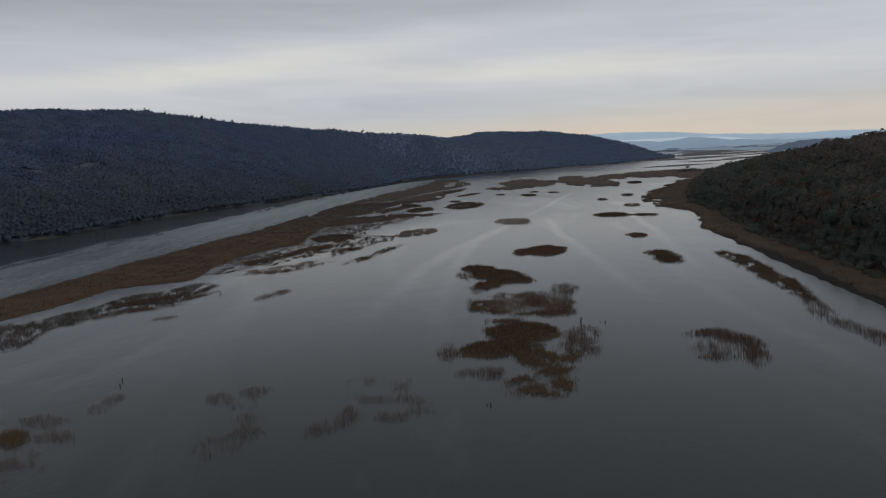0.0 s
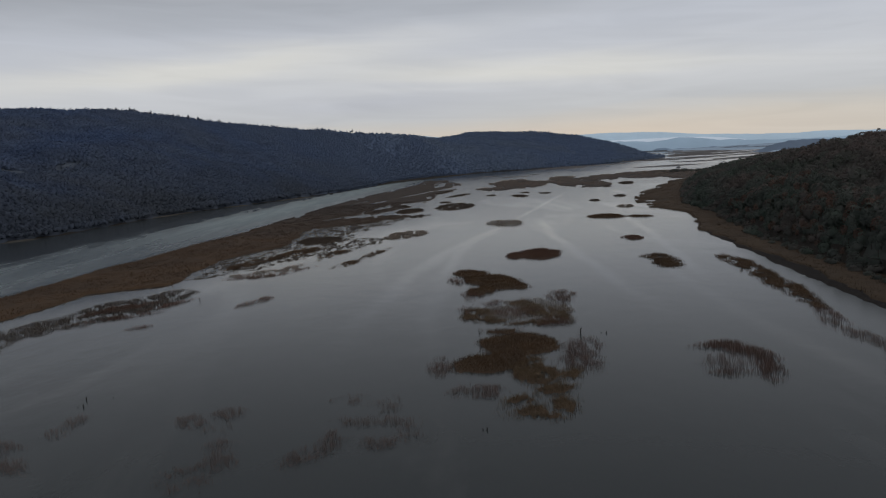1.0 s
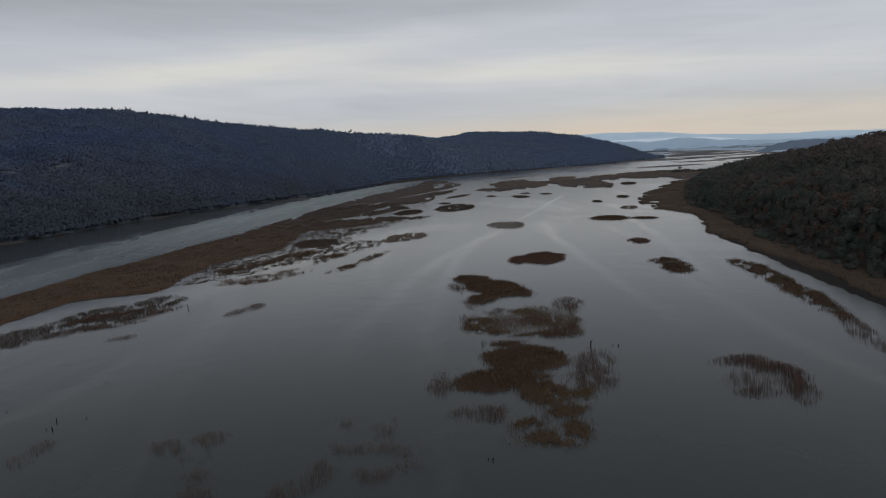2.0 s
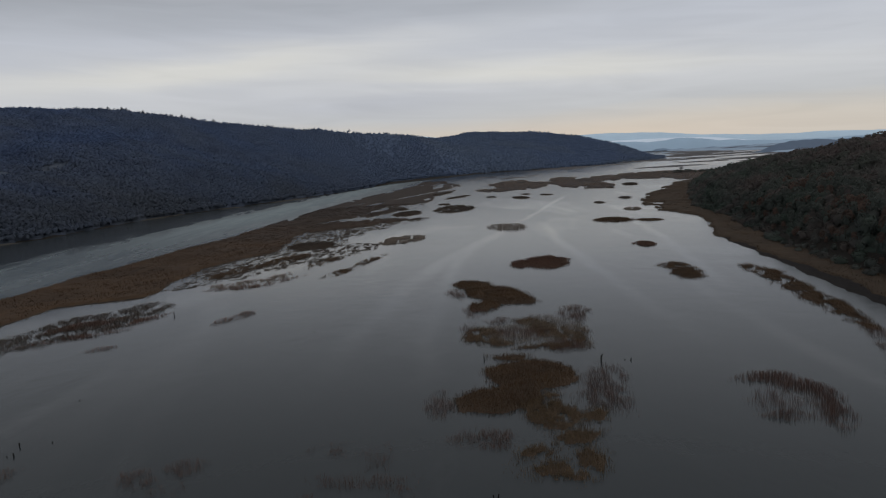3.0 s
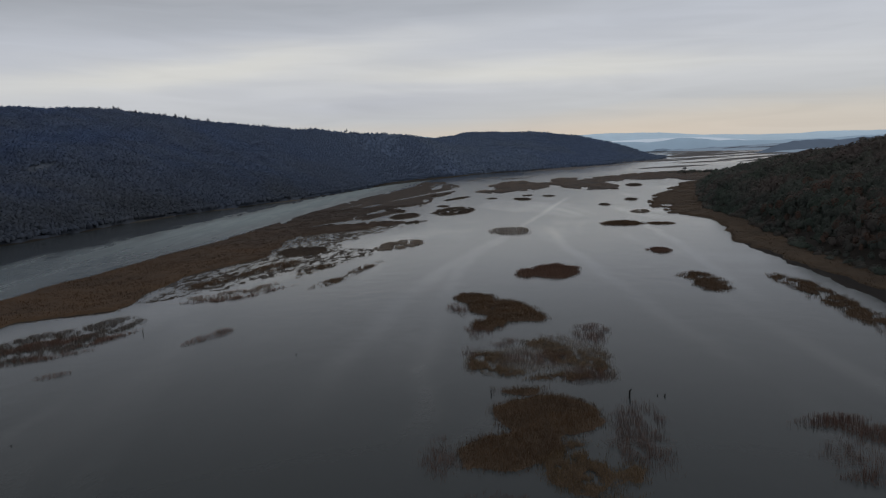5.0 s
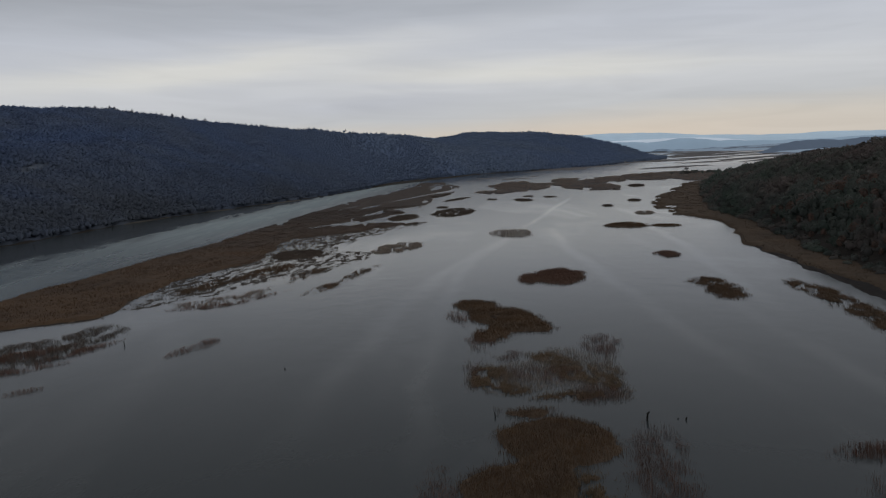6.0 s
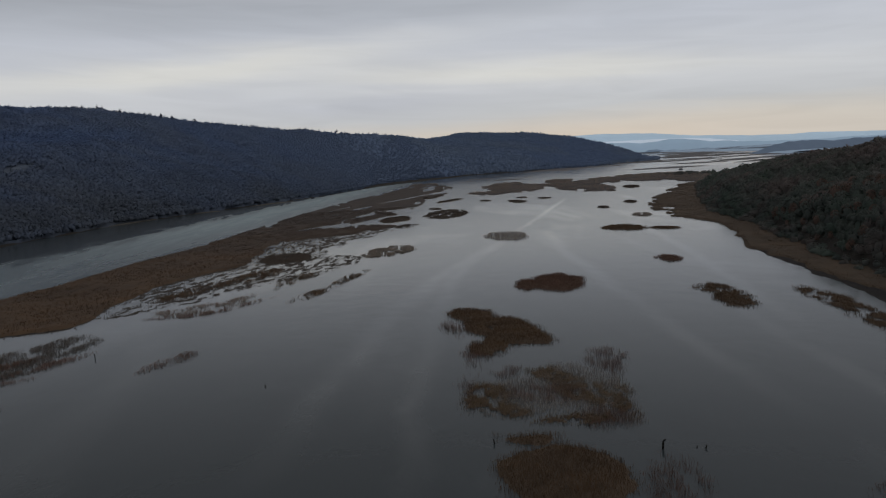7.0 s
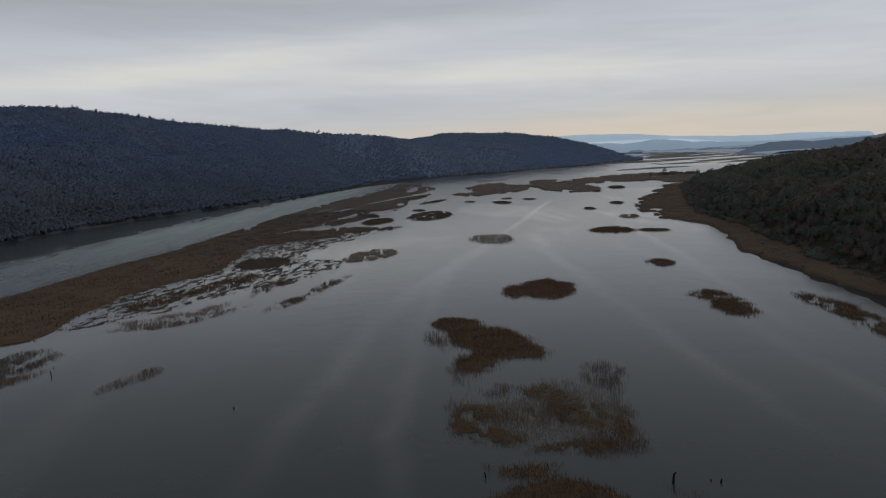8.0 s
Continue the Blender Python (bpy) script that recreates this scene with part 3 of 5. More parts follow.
def west_marsh(X, Y):
    ragged = fbm(X / 14, Y / 22) * 9 + fbm(X / 4, Y / 5, 2) * 2
    f = np.minimum(X - along(OUTER, Y) + fbm(X / 30 + 4, Y / 30) * 6, along(INNER, Y) - X + ragged * smooth((Y - 120) / 60))
    f = np.minimum(f, np.minimum(Y - 120, 1560 - Y))
    lane = smooth((np.abs(fbm(X / 34 + 2, Y / 130, 3)) - 0.012) / 0.035)
    pool = smooth((fbm((X - 0.22 * Y) / 13 + 7 + fbm(X / 30, Y / 60, 2) * 3, Y / 75, 4) - 0.12) / 0.04)
    f = f - ((1 - lane) * 14 + pool * 40 * smooth((X - along(OUTER, Y) - 14) / 14)) * smooth((Y - 560) / 90)
    return np.minimum(f, -INLETS(X, Y) + ragged * 0.3 + fbm((X - 0.22 * Y) / 9, Y / 45, 3) * 8)


def marsh_top(field, rise, rough):
    def height(X, Y):
        f = field(X, Y)
        lumps = fbm(X / 5, Y / 6, 3) * rough
        return np.where(f > 0, rise * smooth(f / 1.8) + lumps * smooth(f / 3) - 0.05, np.maximum(f * 0.4, -0.6) - 0.05)
    return height


tagged(new("marsh_west", grid_mesh("marsh_west", np.arange(-240, 80, 1.6), np.concatenate([np.arange(118, 700, 2.2), np.arange(700, 1565, 4.5)]),
                                   marsh_top(west_marsh, 0.9, 0.9), REEDY_MARSH)), "long brown reed marsh between channel and lagoon", "marsh", kind="structure")


def east_bank(X, Y):
    ragged = (fbm(X / 12 + 3, Y / 12) * 9 + fbm(X / 3.5, Y / 3.5, 2) * 2.0) * (1 + 2.2 * smooth((Y - 540) / 80))
    broken = np.where((Y > 600) & (Y < 760), np.where(noise2(X / 6, Y / 11) > 0.58, -9, 0), 0) * smooth(1.2 - (X - along(EAST_WATER, Y)) / 30)
    f = X - along(EAST_WATER, Y) + ragged + broken
    return np.minimum(f - np.interp(Y, [180, 230, 300, 350, 385, 425], [4, 5, 4.5, 3.5, 2.5, 0]), 1020 - Y)


def east_bank_height(X, Y):
    inland = X - along(EAST_WOOD, Y)
    h = marsh_top(east_bank, 0.8, 0.8)(X, Y)
    return np.where(inland > 34, -1.0, h)


tagged(new("marsh_east", grid_mesh("marsh_east", np.arange(112, 430, 1.8), np.concatenate([np.arange(90, 620, 2.2), np.arange(620, 1022, 4)]),
                                   east_bank_height, BANK_SWARD)), "brown reed belt at the foot of the wooded bank", "marsh", kind="structure")



def mud_shore(X, Y):
    """Black mud bared between the reed belt and the water."""
    f = X - along(EAST_WATER, Y) + fbm(X / 9 + 3, Y / 12) * 5 + fbm(X / 3, Y / 3.5, 2) * 1.6
    f = np.minimum(f, np.minimum(440 - Y, Y - 95) * 0.2)
    return np.where((f > 0) & (X < along(EAST_WOOD, Y)), 0.32 * smooth(f / 7) + 0.05 * fbm(X / 1.5, Y / 1.5, 2), -0.3)


tagged(new("mudbank_east", grid_mesh("mudbank_east", np.arange(112, 176, 0.8), np.arange(92, 445, 1.4), mud_shore, WET_MUD, -0.2)),
       "bare black mud along the water's edge", "mud", kind="structure")

FAR_BEDS = ovals([(147.1, 1132.3, 99.7, 37.7, 83), (96.5, 1042.4, 34.5, 17.9, 87), (139.4, 1231.4, 93.7, 22.9, 74), (218.2, 1101.4, 127.2, 24.8, 88), (230.6, 1016.8, 63.9, 19.2, 82),
                  (284.5, 1194.1, 96.5, 29, 73), (232.8, 1267.1, 61.2, 21, 67), (371.9, 1218.1, 115.1, 55.9, 79), (411.3, 1120.3, 105.2, 38.9, 67), (425.4, 1263, 70.7, 42.6, 84)])


def far_beds(X, Y):
    creek = smooth((np.abs(fbm(X / 60 + 5, Y / 260 + 2, 3)) - 0.016) / 0.03)
    return FAR_BEDS(X, Y) + fbm(X / 24, Y / 90) * 22 + fbm(X / 9, Y / 30, 3) * 10 + 7 - (1 - creek) * 12


tagged(new("marsh_middle", grid_mesh("marsh_middle", np.arange(60, 640, 3), np.arange(900, 1480, 5), marsh_top(far_beds, 1.0, 0.9), MARSH)),
       "flat brown reed islands divided by narrow creeks", "marsh", kind="structure")


def flats(X, Y):
    lane = fbm(X / 170, Y / 105 + 3, 5) * 60
    span = smooth((Y - 1420) / 200) * smooth((4300 - Y) / 300)
    shore = X - np.interp(Y, [1400, 1990, 2290, 2500, 2650, 4300], [-20, 330, 700, 850, 870, 700])
    far = np.interp(Y, [1400, 2200, 3200, 4300], [-2.5, -2.5, -3, -3])
    return np.minimum(np.minimum(lane + far - 8 * (1 - span), shore * 0.2), (along(FAR_SHORE, Y) - X) * 0.2)


tagged(new("marsh_north", grid_mesh("marsh_north", np.arange(-20, 2400, 10), np.arange(1420, 4350, 14), marsh_top(flats, 0.9, 0.7), FLATS)),
       "broad tidal flats with bands of brown marsh", "marsh", kind="structure")

BEACH = ovals([(-366, 650, 14, 2.0, 55), (-312, 915, 62, 3.0, 74), (-272, 1002, 26, 2.6, 45), (-206, 1120, 40, 2.4, 58)])
tagged(new("beach", grid_mesh("beach", np.arange(-400, -170, 1.5), np.arange(600, 1160, 3), lambda X, Y: np.where(BEACH(X, Y) > -1, 1.1 * smooth(BEACH(X, Y) / 2 + 0.4), -1), SAND)),
       "narrow pale sandy shore below the forest", "beach", kind="structure")

# ---- far country ----


def ridge(name, y, profile, base, mat, label, wobble, seed):
    """A long rounded hill far off: (x, top) pairs along it, falling away behind."""
    xs = np.linspace(profile[0][0], profile[-1][0], 260)
    top = np.interp(xs, [p[0] for p in profile], [p[1] for p in profile]) + fbm(xs / 90 + seed, xs * 0 + seed, 4) * wobble
    rows = []
    for back_off, share in ((0, 0.0), (25, 0.55), (60, 0.9), (90, 1.0), (115, 0.6)):
        rows.append(np.stack([xs, np.full_like(xs, y + back_off), base + (top - base) * share], 1))
    n = len(xs)
    verts = np.concatenate(rows)
    i, j = np.meshgrid(np.arange(n - 1), np.arange(4))
    a = (j * n + i).ravel()
    tagged(new(name, mesh_from(name, verts, np.stack([a, a + 1, a + n + 1, a + n], 1), mat, True)), label, "hills", kind="structure")


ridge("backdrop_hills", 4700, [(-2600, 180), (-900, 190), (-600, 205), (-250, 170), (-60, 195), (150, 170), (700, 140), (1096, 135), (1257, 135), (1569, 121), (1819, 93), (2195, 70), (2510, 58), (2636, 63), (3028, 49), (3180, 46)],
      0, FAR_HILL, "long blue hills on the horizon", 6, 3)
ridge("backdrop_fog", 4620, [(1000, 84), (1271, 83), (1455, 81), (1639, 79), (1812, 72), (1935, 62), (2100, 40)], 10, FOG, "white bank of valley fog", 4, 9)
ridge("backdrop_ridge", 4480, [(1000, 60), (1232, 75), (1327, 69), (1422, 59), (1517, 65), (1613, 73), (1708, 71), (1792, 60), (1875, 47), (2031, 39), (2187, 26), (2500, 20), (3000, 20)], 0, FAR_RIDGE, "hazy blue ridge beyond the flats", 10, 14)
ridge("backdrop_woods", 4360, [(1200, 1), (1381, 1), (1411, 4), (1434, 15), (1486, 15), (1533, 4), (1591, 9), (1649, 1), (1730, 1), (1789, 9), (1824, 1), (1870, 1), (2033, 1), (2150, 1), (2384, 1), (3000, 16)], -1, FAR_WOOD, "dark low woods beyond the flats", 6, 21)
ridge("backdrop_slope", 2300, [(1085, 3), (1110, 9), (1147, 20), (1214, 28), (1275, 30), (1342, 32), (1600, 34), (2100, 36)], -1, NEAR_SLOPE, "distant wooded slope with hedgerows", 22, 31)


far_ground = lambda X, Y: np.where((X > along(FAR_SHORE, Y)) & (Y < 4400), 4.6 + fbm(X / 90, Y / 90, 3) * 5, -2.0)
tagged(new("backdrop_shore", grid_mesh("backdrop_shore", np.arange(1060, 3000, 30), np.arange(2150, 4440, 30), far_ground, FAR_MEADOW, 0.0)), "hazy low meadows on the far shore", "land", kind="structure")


# ---- woods ----
def ico(rough, r):
    """The twelve corners and twenty sides of a rough lump."""
    p = (1 + 5 ** 0.5) / 2
    v = np.array([(-1, p, 0), (1, p, 0), (-1, -p, 0), (1, -p, 0), (0, -1, p), (0, 1, p), (0, -1, -p), (0, 1, -p), (p, 0, -1), (p, 0, 1), (-p, 0, -1), (-p, 0, 1)])
    v = v / np.linalg.norm(v[0]) * r.uniform(1 - rough, 1 + rough, (12, 1))
    f = np.array([(0, 11, 5), (0, 5, 1), (0, 1, 7), (0, 7, 10), (0, 10, 11), (1, 5, 9), (5, 11, 4), (11, 10, 2), (10, 7, 6), (7, 1, 8),
                  (3, 9, 4), (3, 4, 2), (3, 2, 6), (3, 6, 8), (3, 8, 9), (4, 9, 5), (2, 4, 11), (6, 2, 10), (8, 6, 7), (9, 8, 1)])
    return v, f


def leafy_crown(r, sprays, leaf, lobes=7, core=0.66, low=-0.55):
    """A crown one unit in radius: overlapping billows, each hung with small leafy sprays. Gives corners, sides and soft normals."""
    verts, tris, normals, n = [], [], [], 0
    v, f = ico(0.12, r)
    verts.append(v * core)
    tris.append(f)
    normals.append(v)
    n += 12
    centre = r.normal(0, 1, (lobes, 3))
    centre /= np.linalg.norm(centre, axis=1, keepdims=True)
    centre[:, 2] = np.maximum(centre[:, 2], low)
    centre *= r.uniform(0.36, 0.56, (lobes, 1))
    centre[0] = (0.05, -0.04, 0.46)
    big = r.uniform(0.40, 0.60, lobes)
    pick = r.integers(0, lobes, sprays * 4)
    way = r.normal(0, 1, (sprays * 4, 3)) + centre[pick] * 1.1 + (0, 0, 0.25)
    way /= np.linalg.norm(way, axis=1, keepdims=True)
    c = centre[pick] + way * big[pick][:, None] * r.uniform(0.86, 1.04, (sprays * 4, 1))
    gap = np.linalg.norm(c[:, None] - centre[None], axis=2) - big[None] * 0.86
    gap[np.arange(len(c)), pick] = 1
    ok = np.where((gap.min(1) > 0) & (c[:, 2] > low - 0.35))[0][:sprays]
    c, way = c[ok], way[ok]
    m = len(ok)
    out = way + r.normal(0, 0.42, (m, 3)) + (0, 0, 0.2)
    out /= np.linalg.norm(out, axis=1, keepdims=True)
    a = np.cross(out, r.normal(0, 1, (m, 3)))
    a /= np.linalg.norm(a, axis=1, keepdims=True)
    b = np.cross(out, a)
    size = leaf * r.uniform(0.65, 1.35, (m, 1))
    tri = np.stack([c + a * size, c - a * size * 0.6 + b * size, c - a * size * 0.5 - b * size * 0.8 - (0, 0, 0.04)], 1).reshape(-1, 3)
    verts.append(tri)
    tris.append(np.arange(m * 3).reshape(-1, 3) + n)
    soft = way * 0.75 + c * 0.6
    normals.append(np.repeat(soft / np.linalg.norm(soft, axis=1, keepdims=True), 3, axis=0))
    return np.concatenate(verts), np.concatenate(tris), np.concatenate(normals)


def forest(name, x, y, z, radius, half, shapes, mat, seed, bulge=0.6):
    """Many crowns joined into one mesh, each centred at x, y, z; each takes one of the shapes, turned and scaled."""
    r = np.random.default_rng(seed)
    pick = r.integers(0, len(shapes), len(x))
    all_v, all_f, all_n, n = [], [], [], 0
    for k, (v, f, soft) in enumerate(shapes):
        w = np.where(pick == k)[0]
        if not len(w):
            continue
        turn = r.uniform(0, 6.283, len(w))
        c, s = np.cos(turn)[:, None], np.sin(turn)[:, None]
        vx = (v[None, :, 0] * c - v[None, :, 1] * s) * radius[w, None] + x[w, None]
        vy = (v[None, :, 0] * s + v[None, :, 1] * c) * radius[w, None] + y[w, None]
        vz = v[None, :, 2] * half[w, None] + z[w, None]
        all_v.append(np.stack([vx, vy, vz], 2).reshape(-1, 3))
        out = soft * bulge
        nx, ny = out[None, :, 0] * c - out[None, :, 1] * s, out[None, :, 0] * s + out[None, :, 1] * c
        nz = np.broadcast_to(out[None, :, 2] + 0.6, nx.shape)
        all_n.append(np.stack([nx, ny, nz], 2).reshape(-1, 3))
        all_f.append((f[None] + (np.arange(len(w)) * len(v))[:, None, None] + n).reshape(-1, 3))
        n += len(w) * len(v)
    me = mesh_from(name, np.concatenate(all_v), np.concatenate(all_f), mat, True)
    nrm = np.concatenate(all_n)
    me.normals_split_custom_set_from_vertices(nrm / np.linalg.norm(nrm, axis=1, keepdims=True))    # soft leafy shading, crown by crown
    return me


r = np.random.default_rng(11)
WEST_SHAPES = [leafy_crown(r, 18, 0.28, 5) for i in range(10)]
FAR_SHAPES = [leafy_crown(r, 18, 0.3, 4, 0.72) for i in range(8)]


def scatter(x0, x1, y0, y1, step, seed):
    q = np.random.default_rng(seed)
    X, Y = np.meshgrid(np.arange(x0, x1, step), np.arange(y0, y1, step))
    X = X + q.uniform(-0.42, 0.42, X.shape) * step + step * 0.5 * (np.arange(len(X))[:, None] % 2)
    Y = Y + q.uniform(-0.42, 0.42, Y.shape) * step
    return X.ravel(), Y.ravel(), q


CLEARINGS = ovals([(-492, 838, 9, 5, 70), (-486, 874, 14, 5, 75), (-468, 958, 13, 4, 80)])
for x0, y0 in ((-492, 838), (-486, 874), (-468, 958)):
    tagged(new("clearing", grid_mesh("clearing", np.arange(x0 - 18, x0 + 18, 1.5), np.arange(y0 - 18, y0 + 18, 1.5),
                                     lambda X, Y: np.where(CLEARINGS(X, Y) > 0, west_land(X, Y)[1] + 3.0 + fbm(X / 3, Y / 3, 2), -1), EARTH)),
           "open scrubby clearing in the wooded slope", "clearing", kind="structure")


def west_forest(name, y0, y1, step, size, seed, mat, label, shapes):
    x, y, q = scatter(-1000, 860, max(y0, 480) - 400, y1 + 400, step, seed)
    ds, z = west_land(x, y)
    dr, _ = segment_distance(x, y, WEST_RIDGE)
    front = inside(x, y, WEST_SHORE[:17] + [(p[0], p[1]) for p in WEST_RIDGE[::-1]])
    flat = 1.5 + 75 * smooth(1 - np.abs(y - 1750) / 330)
    blend = y + fbm(x / 120 + 4, y / 120, 3) * 500 + q.uniform(-60, 60, len(y))
    keep = (CLEARINGS(x, y) < -3.5) & (blend > y0) & (blend <= y1) & (ds > flat) & (front | (dr < 22)) & (x > -0.75 * y - 60)
    inland = smooth((ds - flat) / 60)[keep]      # deeper in, the crowns close over thick undergrowth
    x, y, z = x[keep], y[keep], z[keep]
    tallness = 1 + fbm(x / 70 + 3, y / 70, 2) * 0.5
    rad = size * q.uniform(0.75, 1.3, len(x)) * tallness
    half = size * 0.95 * q.uniform(0.85, 1.2, len(x)) * tallness
    crest = (8.6 - 2.0 * inland) * tallness + q.normal(0, 0.45, len(x)) + 1.6 * (q.random(len(x)) < 0.05)
    tagged(new(name, forest(name, x, y, z + crest - half, rad, half, shapes, mat, seed, 0.38)), label, "forest", kind="stuff")

    def thicket_top(X, Y):
        """Saplings and scrub that fill the gaps between the crowns."""
        far, ground = west_land(X, Y)
        bare = 3 + 75 * smooth(1 - np.abs(Y - 1750) / 330)
        edge, _ = segment_distance(X, Y, WEST_RIDGE)
        hill = inside(X, Y, WEST_SHORE[:17] + [(p[0], p[1]) for p in WEST_RIDGE[::-1]]) | (edge < 30)
        zone = Y + fbm(X / 120 + 4, Y / 120, 3) * 500
        level = ground + 2.8 + fbm(X / 70 + 3, Y / 70, 2) * 4 + fbm(X / 13, Y / 13, 2) * 1.5
        return np.where((far > bare) & hill & (zone > y0 - 40) & (zone <= y1 + 40) & (CLEARINGS(X, Y) < -6) & (X > -0.75 * Y - 80), level, -60)
    tagged(new("undergrowth", grid_mesh("undergrowth", np.arange(-1000, 860, step * 1.2), np.arange(max(y0, 480) - 400, y1 + 400, step * 1.2), thicket_top, mat, 0.0)),
           "close dark scrub between the forest trees", "undergrowth", kind="stuff")


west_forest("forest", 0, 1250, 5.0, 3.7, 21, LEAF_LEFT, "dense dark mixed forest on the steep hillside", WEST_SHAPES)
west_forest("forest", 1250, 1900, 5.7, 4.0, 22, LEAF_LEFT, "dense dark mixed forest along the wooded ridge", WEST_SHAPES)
west_forest("forest", 1900, 3400, 8.8, 6.0, 23, LEAF_HEADLAND, "dark haze-blue forest on the far headland", FAR_SHAPES)

# the wooded bank to the east: the front trees stand singly, the rest as one mass
EAST_SHAPES = [leafy_crown(r, 170, 0.125, 8) for i in range(12)]
EAST_FAR_SHAPES = [leafy_crown(r, 66, 0.2, 7) for i in range(8)]
x, y, q = scatter(130, 620, 60, 985, 5.0, 31)
ds, z = east_land(x, y)
z = np.maximum(z, 0.5)
front = (ds > 2) & (ds < 38) & (y > 215) & (y < 500)
chosen = np.where(front)[0]
chosen = chosen[q.permutation(len(chosen))[:290]]
single = np.zeros(len(x), dtype=bool)
single[chosen] = True
keep = (ds > -4) & ~single & (ds < 200) & (x < y * 0.78 + 60)
tallness = 1 + fbm(x / 40 + 5, y / 40, 2) * 0.9
rad = 4.2 * q.lognormal(0, 0.22, len(x)) * tallness * (0.6 + 0.4 * smooth((ds + 4) / 20))
hgt = 10.5 * q.lognormal(0, 0.08, len(x)) * tallness * (0.32 + 0.68 * smooth((ds + 4) / 26))
half = np.minimum(rad * 1.25, hgt * 0.5)
for sel, shapes in ((keep & (ds < 80) & (y < 640), EAST_SHAPES), (keep & ~((ds < 80) & (y < 640)), EAST_FAR_SHAPES)):
    tagged(new("forest", forest("forest", x[sel], y[sel], (z + hgt - half)[sel] - 1, rad[sel], half[sel], shapes, LEAF_RIGHT, 33, 0.6)),
           "russet and dark green wood on the river bank", "forest", kind="stuff")


def scrub_top(X, Y):
    """Hazel and bramble that close the gaps between the trees of the east bank."""
    inland, ground = east_land(X, Y)
    level = ground + (1.4 + fbm(X / 40 + 5, Y / 40, 2) * 5 + fbm(X / 9, Y / 9, 2) * 3) * smooth((inland - 4) / 16)
    return np.where((inland > 5) & (inland < 190) & (X < Y * 0.78 + 60), level, -60)


tagged(new("undergrowth", grid_mesh("undergrowth", np.arange(130, 620, 5), np.arange(60, 985, 5), scrub_top, LEAF_RIGHT, 0.0)),
       "close brown and green scrub under the riverbank trees", "undergrowth", kind="stuff")


def tapered(bm, p, q, ra, rb, sides=6):
    """A tapered limb from p to q."""
    p, q = Vector(p), Vector(q)
    turn = (q - p).to_track_quat("Z", "Y")
    ends = []
    for place, radius in ((p, ra), (q, rb)):
        ends.append([bm.verts.new(place + turn @ Vector((math.cos(6.2832 * i / sides) * radius, math.sin(6.2832 * i / sides) * radius, 0))) for i in range(sides)])
    for i in range(sides):
        bm.faces.new((ends[0][i], ends[0][(i + 1) % sides], ends[1][(i + 1) % sides], ends[1][i]))
    bm.faces.new(ends[1])


def tree_kind(seed, sprays, mat, label, conifer=False, crown_low=0.25, wide=0.3):
    """A tree ten metres high: trunk with limbs, and a crown of leafy sprays."""
    q = np.random.default_rng(seed)
    top = new("pine_tree" if conifer else "tree")
    bm = bmesh.new()
    bend = q.normal(0, 0.25, 2)
    tapered(bm, (0, 0, -1), (bend[0] * 0.5, bend[1] * 0.5, 4), 0.26, 0.19)
    tapered(bm, (bend[0] * 0.5, bend[1] * 0.5, 4), (bend[0], bend[1], 8.6), 0.19, 0.05)
    for i in range(7):
        zz = q.uniform(2.6, 7.0)
        a, l = q.uniform(0, 6.283), q.uniform(1.2, 2.3) * (wide / 0.3)
        tapered(bm, (0, 0, zz), (math.cos(a) * l, math.sin(a) * l, zz + q.uniform(0.5, 1.6)), 0.09, 0.025, 4)
    part("trunk", bm_mesh("trunk", bm, BARK), top)
    v, f, soft = leafy_crown(q, sprays, 0.1 if not conifer else 0.2, 9, 0.6 if not conifer else 0.3)
    v = v * np.array([wide * 10, wide * 10, (1 - crown_low) * 5]) + np.array([0, 0, (1 + crown_low) * 5])
    me = mesh_from("crown", v, f, mat, True)
    soft = soft * 0.6 + (0, 0, 0.6)
    me.normals_split_custom_set_from_vertices(soft / np.linalg.norm(soft, axis=1, keepdims=True))
    part("crown", me, top)
    return tagged(top, label, "tree", "pines on the ridge" if conifer else "trees along the river bank")


kinds = [tree_kind(41, 360, LEAF_RIGHT, "dark green leafy tree on the river bank"),
         tree_kind(42, 330, LEAF_RUSSET, "russet autumn tree on the river bank", wide=0.34),
         tree_kind(43, 240, LEAF_RIGHT, "thin half-bare tree on the river bank", wide=0.26),
         tree_kind(44, 400, LEAF_RIGHT, "broad dark tree on the river bank", wide=0.38, crown_low=0.12)]
for n, i in enumerate(chosen):
    k = float(hgt[i] / 10)
    m = pose(float(x[i]), float(y[i]), float(z[i]) - 0.2, 0, 0, float(q.uniform(0, 360))) @ Matrix.Scale(k, 4)
    ob = kinds[n % 4]
    if n < 4:
        ob.matrix_basis = m
    else:
        c = copy_thing(ob, m)
        c.matrix_basis = m

